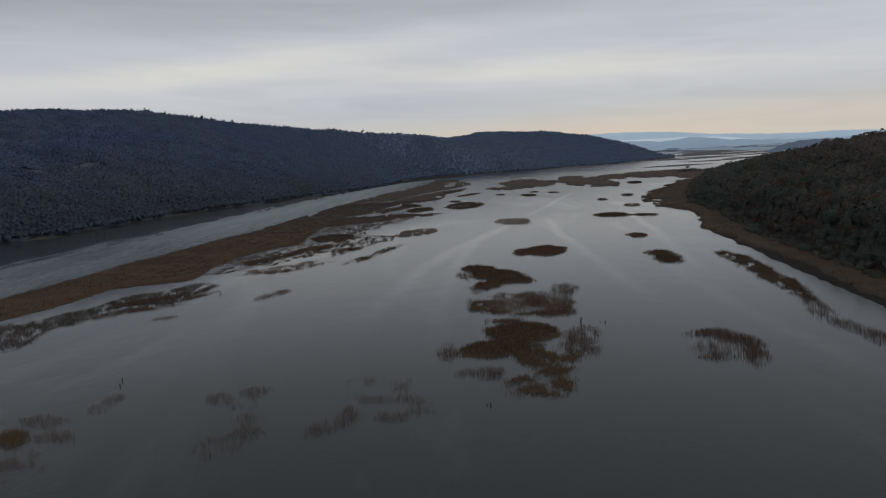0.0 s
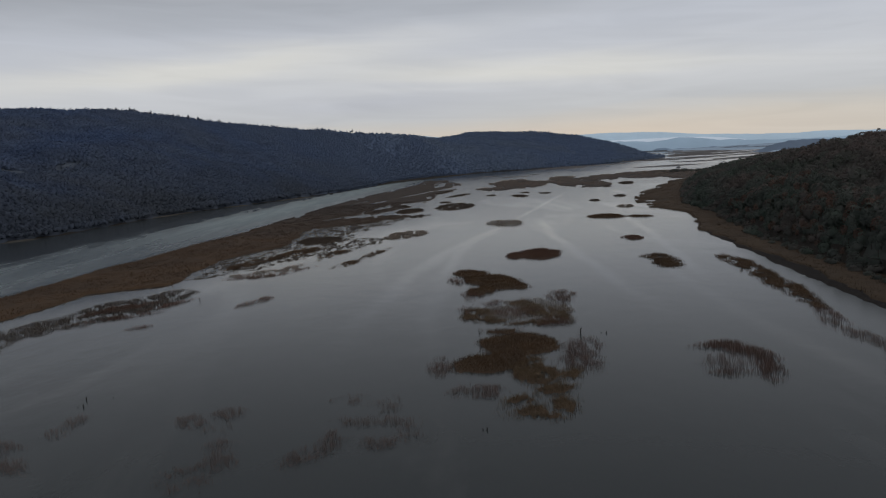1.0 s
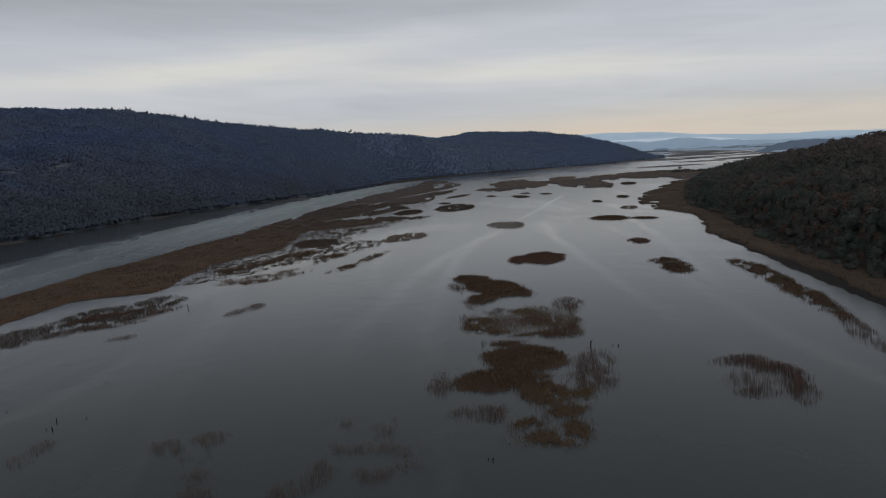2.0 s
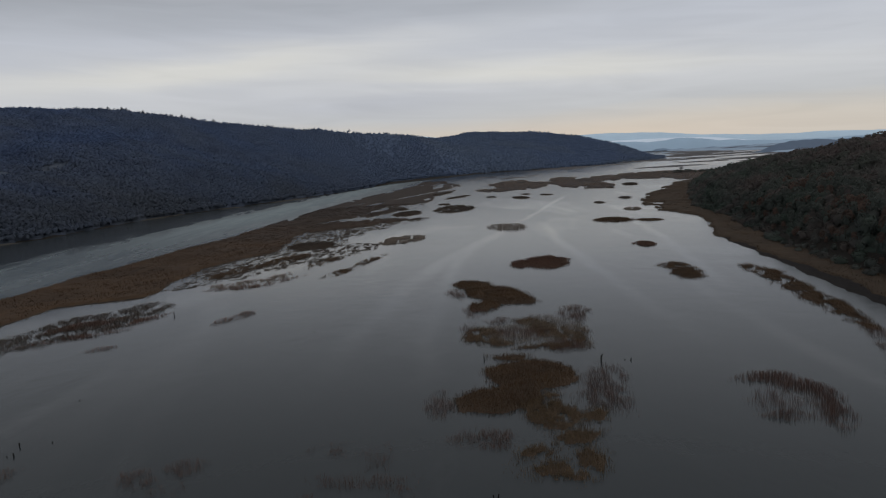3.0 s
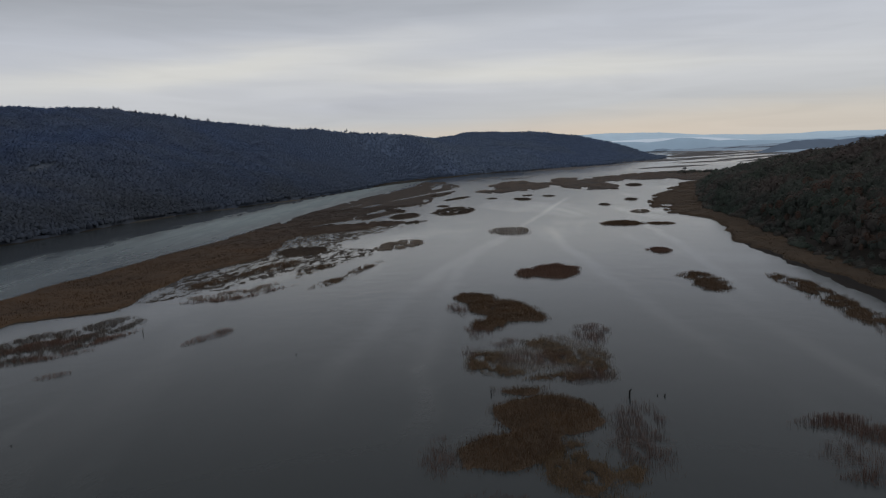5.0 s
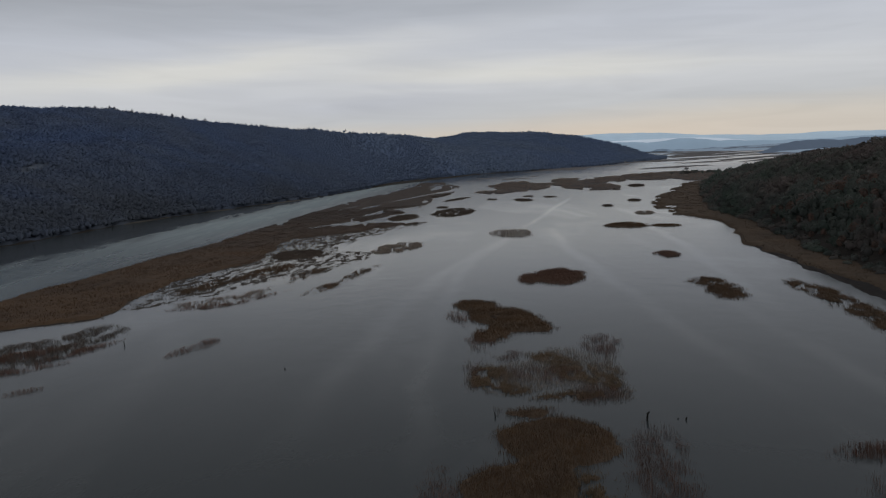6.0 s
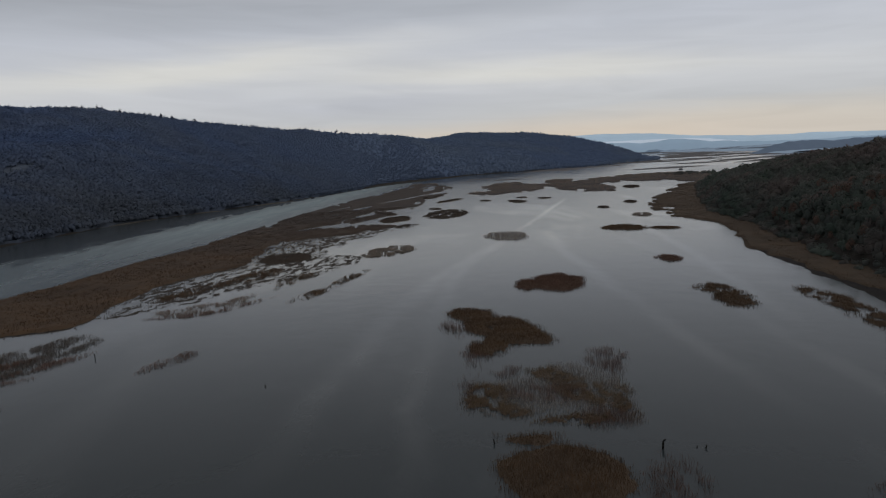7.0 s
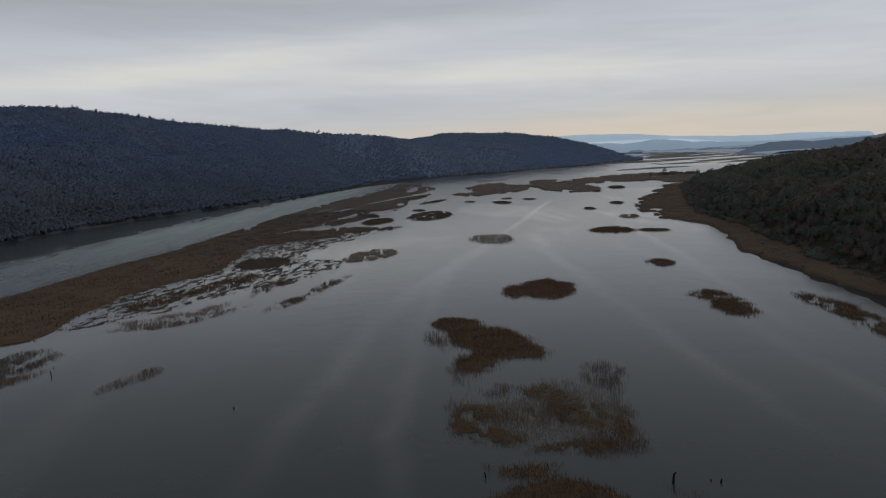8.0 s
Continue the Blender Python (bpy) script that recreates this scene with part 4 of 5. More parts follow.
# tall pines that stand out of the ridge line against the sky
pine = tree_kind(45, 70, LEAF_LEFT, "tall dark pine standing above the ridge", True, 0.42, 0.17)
q = np.random.default_rng(46)
spots = []
for (xa, ya), (xb, yb), count in (((-580, 1365), (-530, 1430), 12), ((-530, 1430), (-420, 1550), 26), ((-420, 1550), (-300, 1690), 14), ((-300, 1690), (-180, 1830), 8), ((-58, 1945), (-46, 1950), 3)):
    for i in range(count):
        s = q.uniform(0, 1)
        spots.append((xa + (xb - xa) * s + q.normal(0, 6), ya + (yb - ya) * s + q.normal(0, 6)))
for i, (a, b) in enumerate(spots):
    h = float(west_land(np.array([a]), np.array([b]))[1][0])
    m = pose(a, b, h - 4.5, 0, 0, float(q.uniform(0, 360))) @ Matrix.Scale(float(q.uniform(1.1, 1.65)), 4)
    c = pine if i == 0 else copy_thing(pine, m)
    c.matrix_basis = m


# ---- reed islands ----
def island(label, shapes, per_m2=8.0, tall=1.6, patch=0.0, mat=REED, ragged=1.0, width=0.07, turf=True, grain=(4.0, 4.0), seed=1):
    """A bed of reeds standing in the shallow water, on its mat of roots."""
    melted = ovals(shapes, 0.9 if len(shapes) > 1 else 0.0)
    core = lambda X, Y: melted(X, Y) + 0.35

    def field(X, Y):
        wx, wy = fbm(X / 8 + seed, Y / 11 + 3, 3) * 12 * ragged, fbm(X / 8 + 31, Y / 11 + seed, 3) * 18 * ragged
        return core(X + wx, Y + wy) + fbm(X / 1.6, Y / 2.2 + seed, 3) * 2.6 * ragged
    x0 = min(s[0] - max(s[2:4]) for s in shapes) - 3
    x1 = max(s[0] + max(s[2:4]) for s in shapes) + 3
    y0 = min(s[1] - max(s[2:4]) for s in shapes) - 3
    y1 = max(s[1] + max(s[2:4]) for s in shapes) + 3
    top = new("reed_island")
    top.location = (shapes[0][0], shapes[0][1], 0)
    back = Matrix.Translation((-shapes[0][0], -shapes[0][1], 0))
    if turf:
        def bed(X, Y):
            tuft = noise2(X / grain[0] + seed, Y / grain[1]) * 0.65 + noise2(X / grain[0] * 2.7, Y / grain[1] * 2.7 + seed) * 0.35
            f = np.where(tuft > patch + 0.08, field(X, Y), -1)
            return np.where(f > 1.0, 0.03 + tall * 0.2 * smooth((f - 1.0) / 2.5) * (0.5 + tuft), -0.3)
        step = 0.5 if y1 < 420 else 1.2
        me = grid_mesh("root_mat", np.arange(x0, x1, step), np.arange(y0, y1, step), bed, MUD, -0.2)
        if len(me.polygons):
            me.transform(back)
            part("root_mat", me, top, kind="stuff")
    me = reeds("reeds", field, (x0, x1, y0, y1), per_m2 * 2.6, tall * 0.72, mat, patch, grain, width * 0.42, seed, 0.0, min(3.4, 0.5 * max(s[3] for s in shapes)))
    me.transform(back)
    part("reeds", me, top, kind="stuff")
    return tagged(top, label, "reed island", "reed islands in the lagoon")


island("large brown reed island beside a mooring post", [(22.2, 200.8, 12.3, 10.8, -60), (10.3, 184.7, 9.9, 8, 60), (17.1, 187.6, 9.2, 6.1, 90), (18.5, 216.5, 6.4, 3, -18)],
       9.5, 1.7, width=0.06, seed=1, ragged=0.35)
island("broken clump of brown reeds with open water", [(22.4, 176.5, 10.2, 6.4, 85), (30.3, 172, 4.7, 2.3, 59), (25.3, 163.1, 5.6, 3.8, 16), (16.5, 157.2, 5.5, 2.9, 28), (18.6, 149.6, 6.7, 4.1, -13), (25.5, 153, 5.5, 2.5, 80)],
       11, 1.6, 0.33, width=0.05, grain=(2.4, 3.0), seed=2, ragged=0.4, mat=REED_TAWNY)
island("thin scatter of grey reed stalks in water", [(35.6, 188.3, 16.3, 5.1, 79), (39.2, 187, 10.4, 1.8, 78), (-0.7, 183.3, 8.7, 3.3, -89), (8.5, 164, 6.5, 5.7, -54)],
       8, 1.4, 0.34, turf=False, seed=3, mat=REED_DARK, width=0.03, grain=(2.0, 2.4), ragged=0.5)
island("patchy tawny reed island with trampled gaps", [(12.8, 240.3, 11.1, 5.4, -90), (29.7, 250.7, 8.4, 3.1, -66), (34, 238.6, 9.6, 5.7, -72), (40.6, 232, 10.5, 2.2, 80), (17, 231.7, 5, 4, -41), (29.1, 223.9, 8.4, 3.1, 8)],
       9, 1.3, 0.38, grain=(2.0, 2.4), width=0.06, seed=4, ragged=0.45, mat=REED_TAWNY)
island("sparse fringe of bent grey reeds", [(44.5, 259, 11.9, 5, 82), (19.1, 257.2, 5.8, 4.6, -60), (10, 243.1, 11.3, 2.4, 88), (35.6, 224.6, 7.4, 6.3, -37), (26, 240, 10, 6, 0)],
       6, 1.5, 0.38, turf=False, seed=24, mat=REED_DARK, width=0.035, grain=(2.0, 2.4), ragged=0.5)
island("pale bent reeds lying between tawny clumps", [(22.0, 240.0, 14.0, 10.0, 90), (34.0, 242.0, 19.0, 10.5, 90)],
       7, 0.9, 0.30, turf=False, seed=27, mat=REED_PALE, width=0.04, grain=(1.7, 1.5), ragged=0.4)
island("dense brown reed island with a ragged tail", [(15.5, 321.4, 10.5, 7.2, -71), (18, 303, 14, 5.5, -80), (25.5, 296.4, 18.4, 9.1, -80), (32.2, 288, 11.5, 4.8, -77), (17.8, 278.7, 9.9, 5.8, 81)],
       7, 1.7, 0.2, seed=5, ragged=0.35)
island("thin stalks trailing off a reed island", [(8.8, 302.2, 10.1, 3.3, -81), (13.8, 271.5, 9.4, 3.9, 90)], 4, 1.6, 0.42, turf=False, seed=25, mat=REED_DARK, width=0.04, grain=(2, 2.4), ragged=0.4)
island("dense dark oval reed island", [(41.9, 365.9, 13, 5.1, 85), (53.4, 368.2, 20, 9.7, 85), (61.6, 367.6, 9.9, 3.6, 81)], 6, 1.7, 0.18, width=0.09, seed=6, ragged=0.35, mat=REED_DARK)
island("dark round reed island with thin edges", [(102.9, 336.6, 8.5, 6, 74), (102.6, 319.7, 15.8, 5.9, 81)], 6, 1.5, 0.4, grain=(4.0, 2.4), width=0.08, seed=7, ragged=0.45)
island("small dark tuft of reeds in open water", [(113, 408, 10, 5.4, 85)], 5, 1.5, 0.3, width=0.09, seed=8, ragged=0.5, mat=REED_DARK)
island("oval reed island with a pale middle", [(132, 539, 18.0, 14.0, -73)], 4, 1.4, 0.42, width=0.12, seed=9, ragged=0.3)
island("small flat dark reed island", [(152, 524, 9.5, 7.0, -54)], 5, 1.3, width=0.12, seed=10, ragged=0.2)
island("pale sparse ring of bleached reeds", [(55, 535, 25.0, 13.5, -83)], 1.6, 1.9, 0.40, mat=REED_PALE, width=0.1, turf=False, seed=11, ragged=0.4, grain=(2.0, 4.0))
island("brown crescent of reeds round open water", [(70.5, 187.7, 5.4, 2.8, -6), (74.3, 180.7, 5.6, 3.7, -70), (75.4, 172.9, 6.8, 2.2, 72), (73.2, 163.8, 5.4, 1.9, 68), (64.7, 165, 4.3, 2, -5)],
       9, 1.8, 0.34, width=0.04, seed=12, ragged=0.35, grain=(1.9, 1.9), turf=False, mat=REED_DARK)
island("faint thin reeds in open water", [(65, 176.7, 5.5, 2.9, 57), (67.8, 173.8, 7.1, 4.6, 48)], 4, 1.7, 0.42, turf=False, seed=26, mat=REED_DARK, width=0.03, grain=(1.6, 1.8), ragged=0.4)
island("long narrow strip of brown reeds", [(127.7, 317.6, 13.1, 3.1, 78), (127.4, 294.4, 24, 5.2, 78), (123.2, 266.7, 20.6, 4.7, 74), (120.9, 244.7, 16.5, 4, 74), (116.7, 226.3, 10.4, 2.6, 75)],
       7, 1.3, 0.36, seed=13, ragged=0.3, grain=(1.8, 4.5), width=0.06)
island("broken strip of thin reeds off the bank", [(112.5, 212, 9, 2.4, 78), (108.2, 200, 9.2, 2.6, 80), (108.7, 188, 8.5, 2.8, 79), (107.9, 174.1, 8, 2.9, 73), (107, 150, 20, 3, 86)],
       5, 1.5, 0.42, turf=False, seed=14, ragged=0.3, grain=(1.8, 2.6), width=0.04, mat=REED_DARK)
island("low dark tongue of reeds in the lagoon", [(-73.1, 283.1, 5.0, 2.4, 72), (-68.3, 290.1, 6.0, 3.2, 70)], 4, 1.4, 0.36, mat=REED_DARK, seed=15, ragged=0.3, turf=False, width=0.05)
island("small low tuft of grey reeds", [(-103, 253, 3.8, 2.2, 25)], 4, 1.2, 0.34, mat=REED_DARK, seed=16, ragged=0.3, turf=False, width=0.05)
island("faint thin reed stand rising from deep water", [(-45.3, 160.7, 4, 3.5, 90), (-53.4, 157.1, 4.6, 3.5, -21), (-47.6, 154.6, 5.4, 3.3, -52)], 7.5, 1.6, 0.42, width=0.02, turf=False, seed=17, ragged=0.45, grain=(2.4, 2.4), mat=REED_DARK)
island("thin reed stand with dark bent stalks", [(-44.6, 130.1, 6.1, 5, 61), (-40.8, 136, 6.4, 2.4, -71), (-44.7, 144.3, 4.3, 2.2, -20), (-45.1, 126.5, 3.3, 2, -32)], 7.5, 1.6, 0.42, width=0.02, turf=False, seed=18, ragged=0.45, grain=(2.4, 2.4), mat=REED_DARK)
island("loose ring of thin brown reed stalks", [(-25.4, 135.5, 5.7, 4.1, 57), (-21.2, 143, 8.6, 3, 77), (-18.5, 164.1, 5.9, 2.7, 4), (-11.7, 158.6, 4.1, 1.6, -85), (-11.6, 139.2, 3.6, 2.9, -44), (-7.1, 142.7, 4.7, 2.1, -86), (-12.3, 150.2, 7.7, 2.2, -12)],
       7.5, 1.6, 0.42, width=0.02, turf=False, seed=19, ragged=0.4, grain=(2.4, 2.4), mat=REED_DARK)
island("scattered thin reed tufts in dark water", [(-90.8, 149.8, 6.5, 2.2, -16), (-81.7, 138.7, 5.7, 2.8, -33), (-81.2, 127.8, 5.6, 2.7, -34), (-80.9, 123, 4, 1.3, -53)], 7.5, 1.6, 0.42, width=0.02, turf=False, seed=20, ragged=0.4, grain=(2.2, 2.2), mat=REED_DARK)
island("one dense tawny clump of reeds", [(-90.5, 139.4, 4.2, 2.3, -38)], 14, 2.0, 0.1, width=0.04, seed=27, ragged=0.3, mat=REED_TAWNY)
island("two tiny dark tufts of reeds", [(-80.1, 155.9, 2.4, 1.2, -32), (-78, 162, 2.7, 2.1, 75)], 3, 1.4, 0.34, turf=False, seed=21, ragged=0.3, width=0.03, mat=REED_DARK)
island("half-drowned reed bed across a lane from the marsh", [(-151.2, 245.7, 13.4, 7, -73), (-141.9, 262.7, 19.2, 9.4, -82), (-130.2, 285.1, 24.1, 11.1, 89), (-115.4, 307.6, 19.8, 8.4, 85), (-132.9, 273.4, 17.2, 9.2, -65), (-125.9, 284.9, 18.8, 11.4, -73), (-116.7, 298.8, 20.1, 11.2, -86), (-108.7, 311.7, 14.4, 6.6, 86), (-150, 240, 26, 12, -62)],
       6, 1.1, 0.42, seed=28, ragged=0.45, grain=(2.2, 2.8), width=0.055, mat=REED_GREY, turf=False)
island("row of dark reeds along a submerged bank", [(-118, 272, 16, 2.6, 30), (-106, 292, 14, 3.0, 58), (-124, 290, 16, 5.5, 40)], 6, 1.4, 0.4, seed=29, ragged=0.4, grain=(2.6, 2.6), width=0.06, turf=False, mat=REED_DARK)
island("pale flooded reed strip with a dark rim", [(-93.9, 355.5, 10, 5.1, -45), (-82.5, 359.8, 14.6, 9.5, 76), (-72.9, 373.8, 15.5, 5.9, 76)], 4, 1.0, 0.46, seed=30, ragged=0.4, grain=(3, 3), width=0.07, mat=REED_THIN, turf=False)
island("dark rim of reeds along a flooded strip", [(-92, 349, 9, 2.2, 4), (-79, 352, 8, 2.2, 32), (-68, 364, 12, 2.0, 56)], 4, 1.2, 0.4, seed=31, ragged=0.3, grain=(2, 2), width=0.07, mat=REED_DARK, turf=False)
for k, strip in enumerate(((-43.2, 378, 16.6, 3.9, 67), (-33.4, 406.3, 24.4, 3.3, 74), (-56.8, 418.4, 23.4, 5.9, 77))):
    island("broken strip of flooded brown reeds", [strip], 4, 1.2, 0.46, seed=32 + k, ragged=0.4, grain=(2.2, 4.5), width=0.08, mat=REED, turf=k == 0)
for k, (s, label) in enumerate((((105.8, 844.4, 24, 9, -84), "low flat reed islet in the upper lagoon"), ((77, 885.8, 11.2, 4.8, -79), "thin low reed islet in the upper lagoon"),
                                ((139.2, 869.4, 13.8, 5.5, -78), "thin low reed islet in the upper lagoon"), ((161.4, 702.9, 13, 4.7, 79), "tiny reed islet in open water"),
                                ((197.9, 744.4, 17.4, 5.9, 78), "small reed islet off the wooded bank"), ((167.2, 617.1, 13.9, 7.7, 84), "faint pale reed islet near the bank"),
                                ((271.8, 985, 36, 10.1, 77), "small brown islet off the marsh"), ((230.8, 931.1, 14.7, 5.4, 86), "small brown islet off the marsh"),
                                ((-75.4, 494.5, 22.2, 14, -84), "dark oval reed island off the long marsh"), ((-17.6, 497.8, 24.8, 14, 72), "patchy pale oval reed island"),
                                ((26.5, 737.8, 47.8, 20, 84), "brown reed island with pale patches"), ((-19.6, 713.3, 30.2, 14, 82), "flat brown reed island beside the marsh"),
                                ((120.7, 902.8, 12.1, 7, 85), "narrow reed islet in the upper lagoon"), ((13.8, 1031.4, 45.6, 18, 72), "narrow reed islet by the creeks"),
                                ((-28.4, 775.6, 17.9, 9.5, -78), "small flat reed island by the marsh"), ((38.4, 928.9, 31.1, 9, 64), "narrow reed islet by the creeks"),
                                ((18.2, 807.8, 12.5, 6, -87), "small reed islet by the marsh"), ((-8.2, 643.5, 13.1, 8, 59), "patchy brown reed islet by the shallows"))):
    patchy = k in (5, 9, 10, 17)
    island(label, [s], 2.2 if s[1] > 650 else 4.5, 1.3, 0.47 if patchy else 0.22, width=0.2 if s[1] > 650 else 0.12, seed=50 + k, ragged=0.55, mat=REED_PALE if k in (5, 9) else REED_GREY, grain=(4.0, 6.0))


# the half-drowned reeds along the lagoon side of the long marsh
def fringe(X, Y):
    """Above 0 between the dense marsh and the open lagoon, away from the little creeks."""
    f = np.minimum(along(FRINGE, Y) - X + fbm(X / 9, Y / 16, 3) * 12, X - along(INNER, Y) + 6)
    lane = smooth((np.abs(fbm((X - 0.27 * Y) / 14 + 8, Y / 60, 3)) - 0.035) / 0.04)
    return np.minimum(np.minimum(f, Y - 336), 640 - Y) - (1 - lane) * 6


tagged(new("reed_fringe", reeds("reed_fringe", fringe, (-150, 0, 330, 640), 2.6, 0.6, REED_GREY, 0.5, (1.5, 4.2), 0.05, 61, 0.0, 1.3, 0.27)), "half-drowned grey reeds beside the long marsh", "reeds", kind="stuff")
FRINGE_BITS = ovals([(-79, 436, 22, 9, 72), (-100, 400, 22, 7, 70), (-88, 420, 16, 5, 70)])
tagged(new("reed_fringe", reeds("reed_fringe", FRINGE_BITS, (-130, -40, 360, 480), 4.5, 0.95, REED, 0.42, (2.4, 6.0), 0.06, 62, 0.0, 1.3, 0.27)), "tufts of brown reeds in bright shallows", "reeds", kind="stuff")


def fringe_mud(X, Y):
    f = np.maximum(fringe(X, Y), FRINGE_BITS(X, Y))
    xs = X - 0.27 * Y
    tuft = noise2(xs / 1.5 + 61, Y / 4.2) * 0.65 + noise2(xs / 1.5 * 2.7, Y / 4.2 * 2.7 + 61) * 0.35
    return np.where((f > 0) & (tuft > 0.57), 0.03 + 0.2 * smooth((tuft - 0.57) / 0.25), -0.4)


tagged(new("mudbank", grid_mesh("mudbank", np.arange(-150, 0, 0.5), np.arange(330, 640, 1.1), fringe_mud, RIBS, -0.1)), "ribs of dark mud and roots in shallow water", "mud", kind="structure")

# reeds standing on the two marshes
tagged(new("marsh_reeds", reeds("marsh_reeds", west_marsh, (-235, 10, 130, 860), 0.95, 0.9, REED_MARSH, 0.2, (9, 14), 0.1, 63, 0.55)), "tawny reeds covering the long marsh", "reeds", kind="stuff")
tagged(new("marsh_reeds", reeds("marsh_reeds", lambda X, Y: np.minimum(east_bank(X, Y), along(EAST_WOOD, Y) + 4 - X), (110, 330, 120, 960), 1.5, 0.6, REED_BANK, 0.2, (6, 9), 0.06, 64, 0.5)),
       "brown reeds along the foot of the wood", "reeds", kind="stuff")
# the greyer reed here carries the haze over the far islands
tagged(new("marsh_reeds", reeds("marsh_reeds", far_beds, (60, 640, 900, 1480), 0.12, 1.5, REED_THIN, 0.3, (20, 30), 0.35, 65, 0.5)), "brown reeds on the far islands", "reeds", kind="stuff")


# ---- posts in the water ----
def post(x, y, height, radius, lean, label, cap=False, seed=0):
    q = np.random.default_rng(seed)
    top = new("mooring_post")
    top.location = (x, y, 0)
    bm = bmesh.new()
    rings = []
    for k in range(6):
        s = k / 5
        zz = -0.8 + (height + 0.8) * s
        cx, cy = math.sin(radians(lean)) * zz, 0.03 * math.sin(5 * s)
        rings.append([bm.verts.new((cx + math.cos(0.7854 * i) * radius * (1.05 - 0.2 * s) * q.uniform(0.85, 1.12),
                                    cy + math.sin(0.7854 * i) * radius * (1.05 - 0.2 * s) * q.uniform(0.85, 1.12),
                                    zz + (q.uniform(-0.12, 0.05) if k == 5 else 0))) for i in range(8)])
    for a, b in zip(rings, rings[1:]):
        for i in range(8):
            bm.faces.new((a[i], a[(i + 1) % 8], b[(i + 1) % 8], b[i]))
    bm.faces.new(rings[-1])
    part("shaft", bm_mesh("shaft", bm, WOOD), top)
    if cap:
        bm = bmesh.new()
        zz = height - 0.1
        tapered(bm, (math.sin(radians(lean)) * zz - 0.12, 0, zz - 0.15), (math.sin(radians(lean)) * zz + 0.42, 0.05, zz + 0.28), radius * 0.8, radius * 0.6)
        part("broken_brace", bm_mesh("broken_brace", bm, WOOD), top, "splintered brace at the top")
    return tagged(top, label, "post", "old posts in the lagoon")


post(40, 207.5, 1.55, 0.20, 3, "tall weathered mooring post with broken top", True, 1)
post(12, 215, 1.0, 0.14, -8, "short leaning weathered post beside reeds", False, 2)
post(47, 206.5, 0.6, 0.15, 10, "short dark stump of a post", False, 3)
post(45.8, 207.3, 0.3, 0.13, -6, "rotten post stub just above the water", False, 4)
post(-95, 297, 1.3, 0.16, -4, "dark upright post off the marsh", False, 5)
post(-84, 177, 0.8, 0.13, 4, "dark upright post in open water", False, 6)
post(-82.3, 172, 0.7, 0.14, -3, "dark upright post in open water", False, 7)
post(-100, 186, 0.35, 0.12, 0, "rotten post stub just above the water", False, 8)
post(-78, 178, 0.3, 0.12, 0, "rotten post stub just above the water", False, 9)
post(8, 142, 0.6, 0.12, 6, "short leaning dark stake", False, 10)
post(7.3, 142.3, 0.35, 0.1, -12, "short leaning dark stake", False, 11)
post(-38, 258.5, 0.4, 0.16, 0, "rotten post stub just above the water", False, 12)
post(-85, 204, 0.3, 0.12, 0, "rotten post stub just above the water", False, 13)
post(-83.6, 172, 0.3, 0.1, 8, "rotten post stub just above the water", False, 14)

# ---- far things on the flats and the headland shore ----
r = np.random.default_rng(71)
n = 46
bx, by = r.normal(445, 26, n), r.normal(1225, 22, n)
tagged(new("thicket", forest("thicket", bx, by, r.uniform(1.2, 2.8, n), r.uniform(2.2, 4.5, n), r.uniform(2, 3, n), EAST_FAR_SHAPES[:4], LEAF_RIGHT, 72)),
       "dark willow thicket on the flat marsh", "bushes", kind="stuff")


def box(bm, x0, x1, y0, y1, z0, z1):
    v = [bm.verts.new(p) for p in ((x0, y0, z0), (x1, y0, z0), (x1, y1, z0), (x0, y1, z0), (x0, y0, z1), (x1, y0, z1), (x1, y1, z1), (x0, y1, z1))]
    for f in ((3, 2, 1, 0), (4, 5, 6, 7), (0, 1, 5, 4), (1, 2, 6, 5), (2, 3, 7, 6), (3, 0, 4, 7)):
        bm.faces.new([v[i] for i in f])


def gable(bm, x0, x1, y0, y1, z0, z1, over):
    """A pitched roof with its ridge along x."""
    ym = (y0 + y1) / 2
    v = [bm.verts.new(p) for p in ((x0 - over, y0 - over, z0), (x1 + over, y0 - over, z0), (x1 + over, y1 + over, z0), (x0 - over, y1 + over, z0),
                                   (x0 - over, ym, z1), (x1 + over, ym, z1))]
    for f in ((0, 1, 5, 4), (2, 3, 4, 5), (0, 4, 3), (1, 2, 5), (3, 2, 1, 0)):
        bm.faces.new([v[i] for i in f])


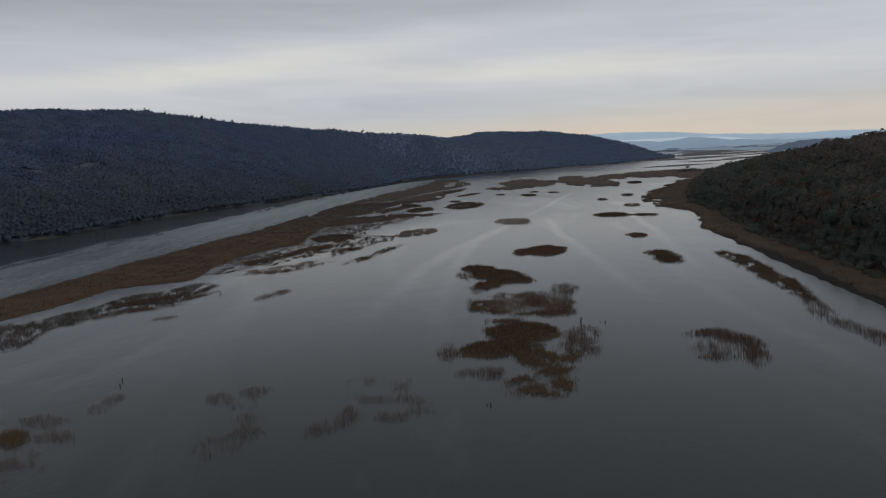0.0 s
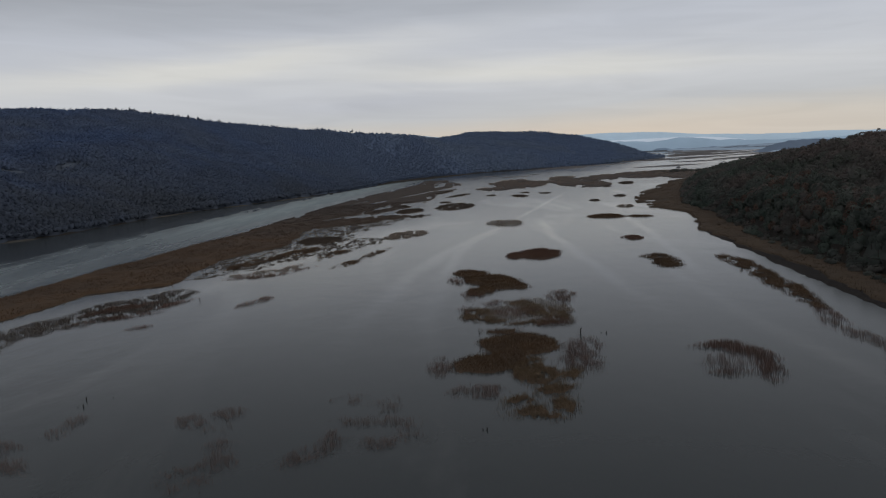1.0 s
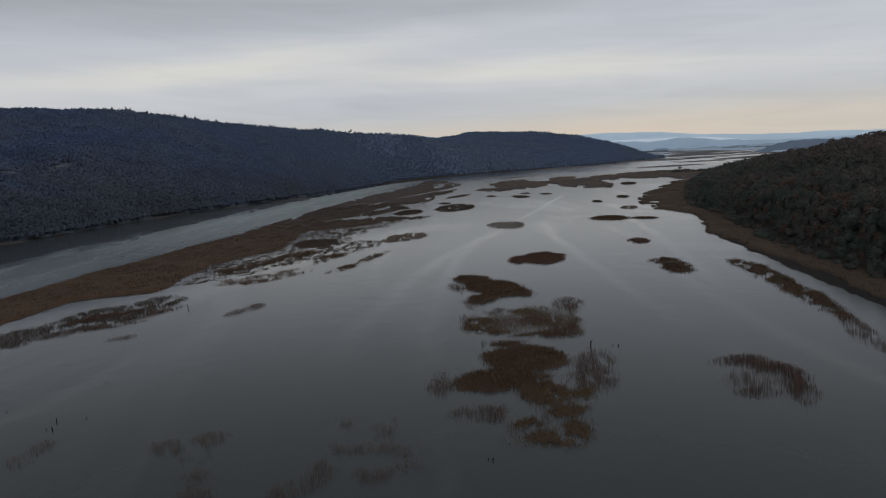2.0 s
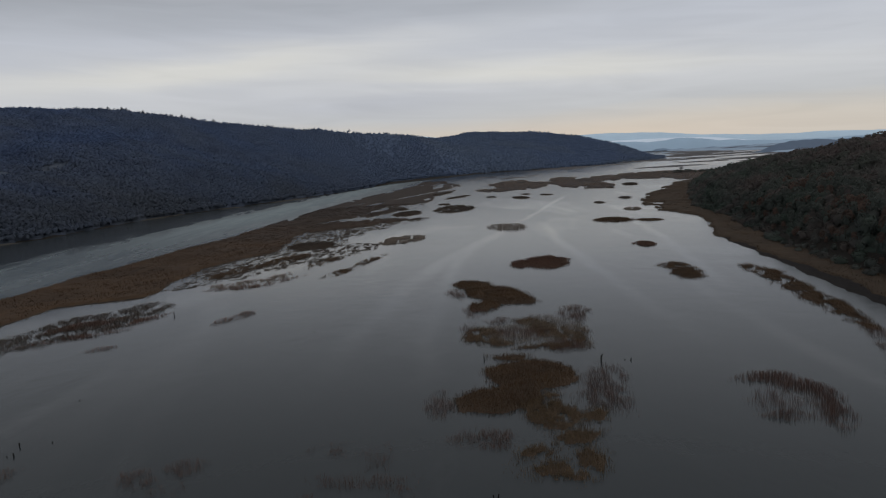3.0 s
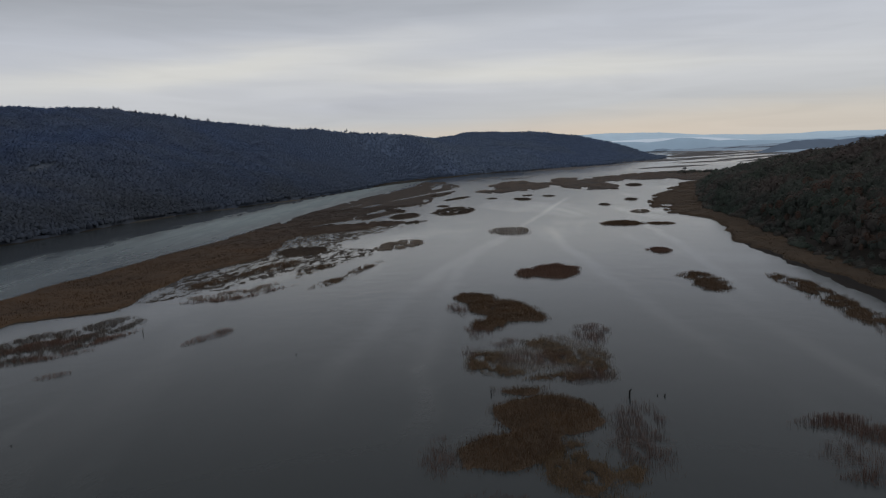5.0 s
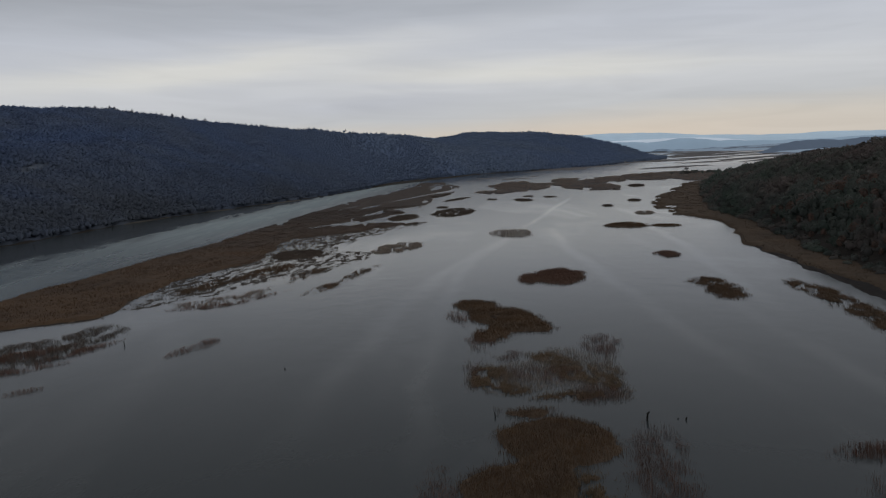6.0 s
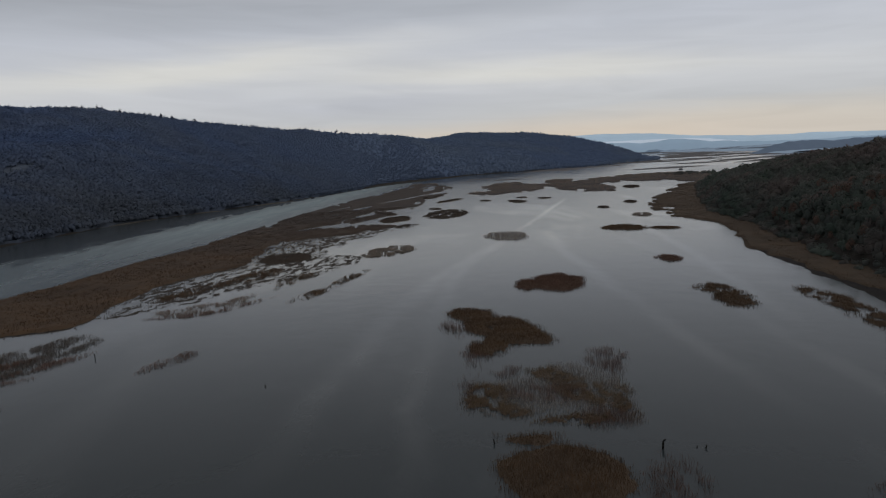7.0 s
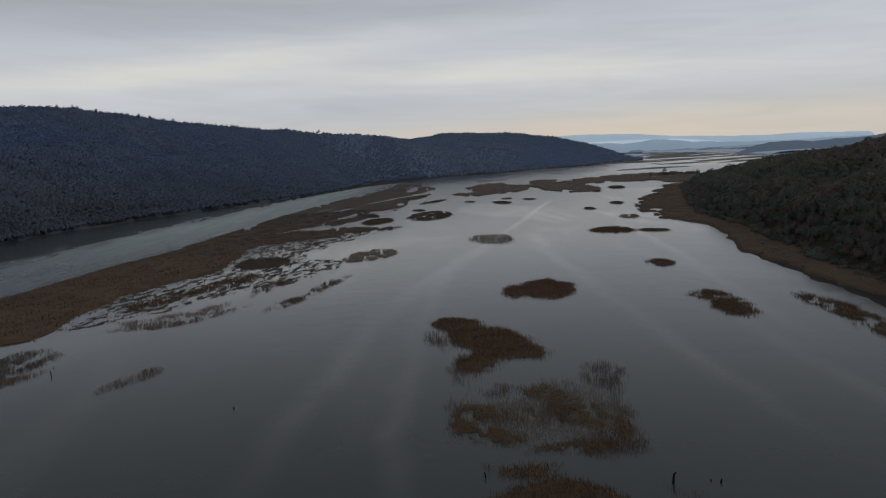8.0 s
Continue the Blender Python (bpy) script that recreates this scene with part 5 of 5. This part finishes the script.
def house(x, y, z, turn, k, label):
    top = new("house")
    top.matrix_basis = pose(x, y, z, 0, 0, turn) @ Matrix.Scale(k, 4)
    bm = bmesh.new()
    box(bm, -5, 5, -3.5, 3.5, -2, 5)
    part("wall", bm_mesh("wall", bm, PLASTER), top)
    bm = bmesh.new()
    gable(bm, -5, 5, -3.5, 3.5, 5, 7.4, 0.4)
    roof = part("roof", bm_mesh("roof", bm, ROOFING), top)
    bm = bmesh.new()
    box(bm, 2.2, 3.0, -0.4, 0.4, 6.4, 8.3)
    part("chimney", bm_mesh("chimney", bm, PLASTER), roof)
    for wx in (-3.2, 0, 3.2):
        bm = bmesh.new()
        box(bm, wx - 0.55, wx + 0.55, -3.56, -3.5, 2.4, 3.9)
        part("window", bm_mesh("window", bm, WOOD), top)
    bm = bmesh.new()
    box(bm, -1.9, -0.9, -3.56, -3.5, -0.2, 1.9)
    part("door", bm_mesh("door", bm, WOOD), top)
    return tagged(top, label, "house", "houses on the far shore")


house(488, 2128, 2.2, 20, 0.5, "small white house on the far shore")
house(640, 2232, 1.8, 35, 0.45, "small pale house below the headland wood")
house(604, 2205, 1.6, 30, 0.4, "small pale house below the headland wood")


def houseboat(x, y, turn):
    """A low hull with a cabin, lying in the shallows."""
    top = new("houseboat")
    top.matrix_basis = pose(x, y, 0, 0, 0, turn)
    bm = bmesh.new()
    rows = []
    for s in range(9):
        u = s / 8 * 2 - 1
        w = 1.7 * (1 - abs(u) ** 3.2) + 0.12
        rows.append([bm.verts.new((u * 5, -w, 1.0 + 0.25 * u * u)), bm.verts.new((u * 4.7, -w * 0.6, -0.3)), bm.verts.new((u * 4.7, w * 0.6, -0.3)), bm.verts.new((u * 5, w, 1.0 + 0.25 * u * u))])
    for a, b in zip(rows, rows[1:]):
        for i in range(4):
            bm.faces.new((a[i], a[(i + 1) % 4], b[(i + 1) % 4], b[i]))
    bm.faces.new(rows[0])
    bm.faces.new(rows[-1])
    part("hull", bm_mesh("hull", bm, ROOFING), top)
    bm = bmesh.new()
    box(bm, -2.4, 2.0, -1.2, 1.2, 0.9, 2.7)
    cabin = part("cabin", bm_mesh("cabin", bm, PLASTER), top)
    for wx in (-1.5, 0.0, 1.2):
        bm = bmesh.new()
        box(bm, wx - 0.35, wx + 0.35, -1.24, -1.2, 1.6, 2.2)
        part("window", bm_mesh("window", bm, WOOD), cabin)
    bm = bmesh.new()
    gable(bm, -2.4, 2.0, -1.2, 1.2, 2.7, 3.2, 0.2)
    part("roof", bm_mesh("roof", bm, ROOFING), top)
    return tagged(top, "grey houseboat lying in far shallow water", "boat")


houseboat(500, 1425, 8)
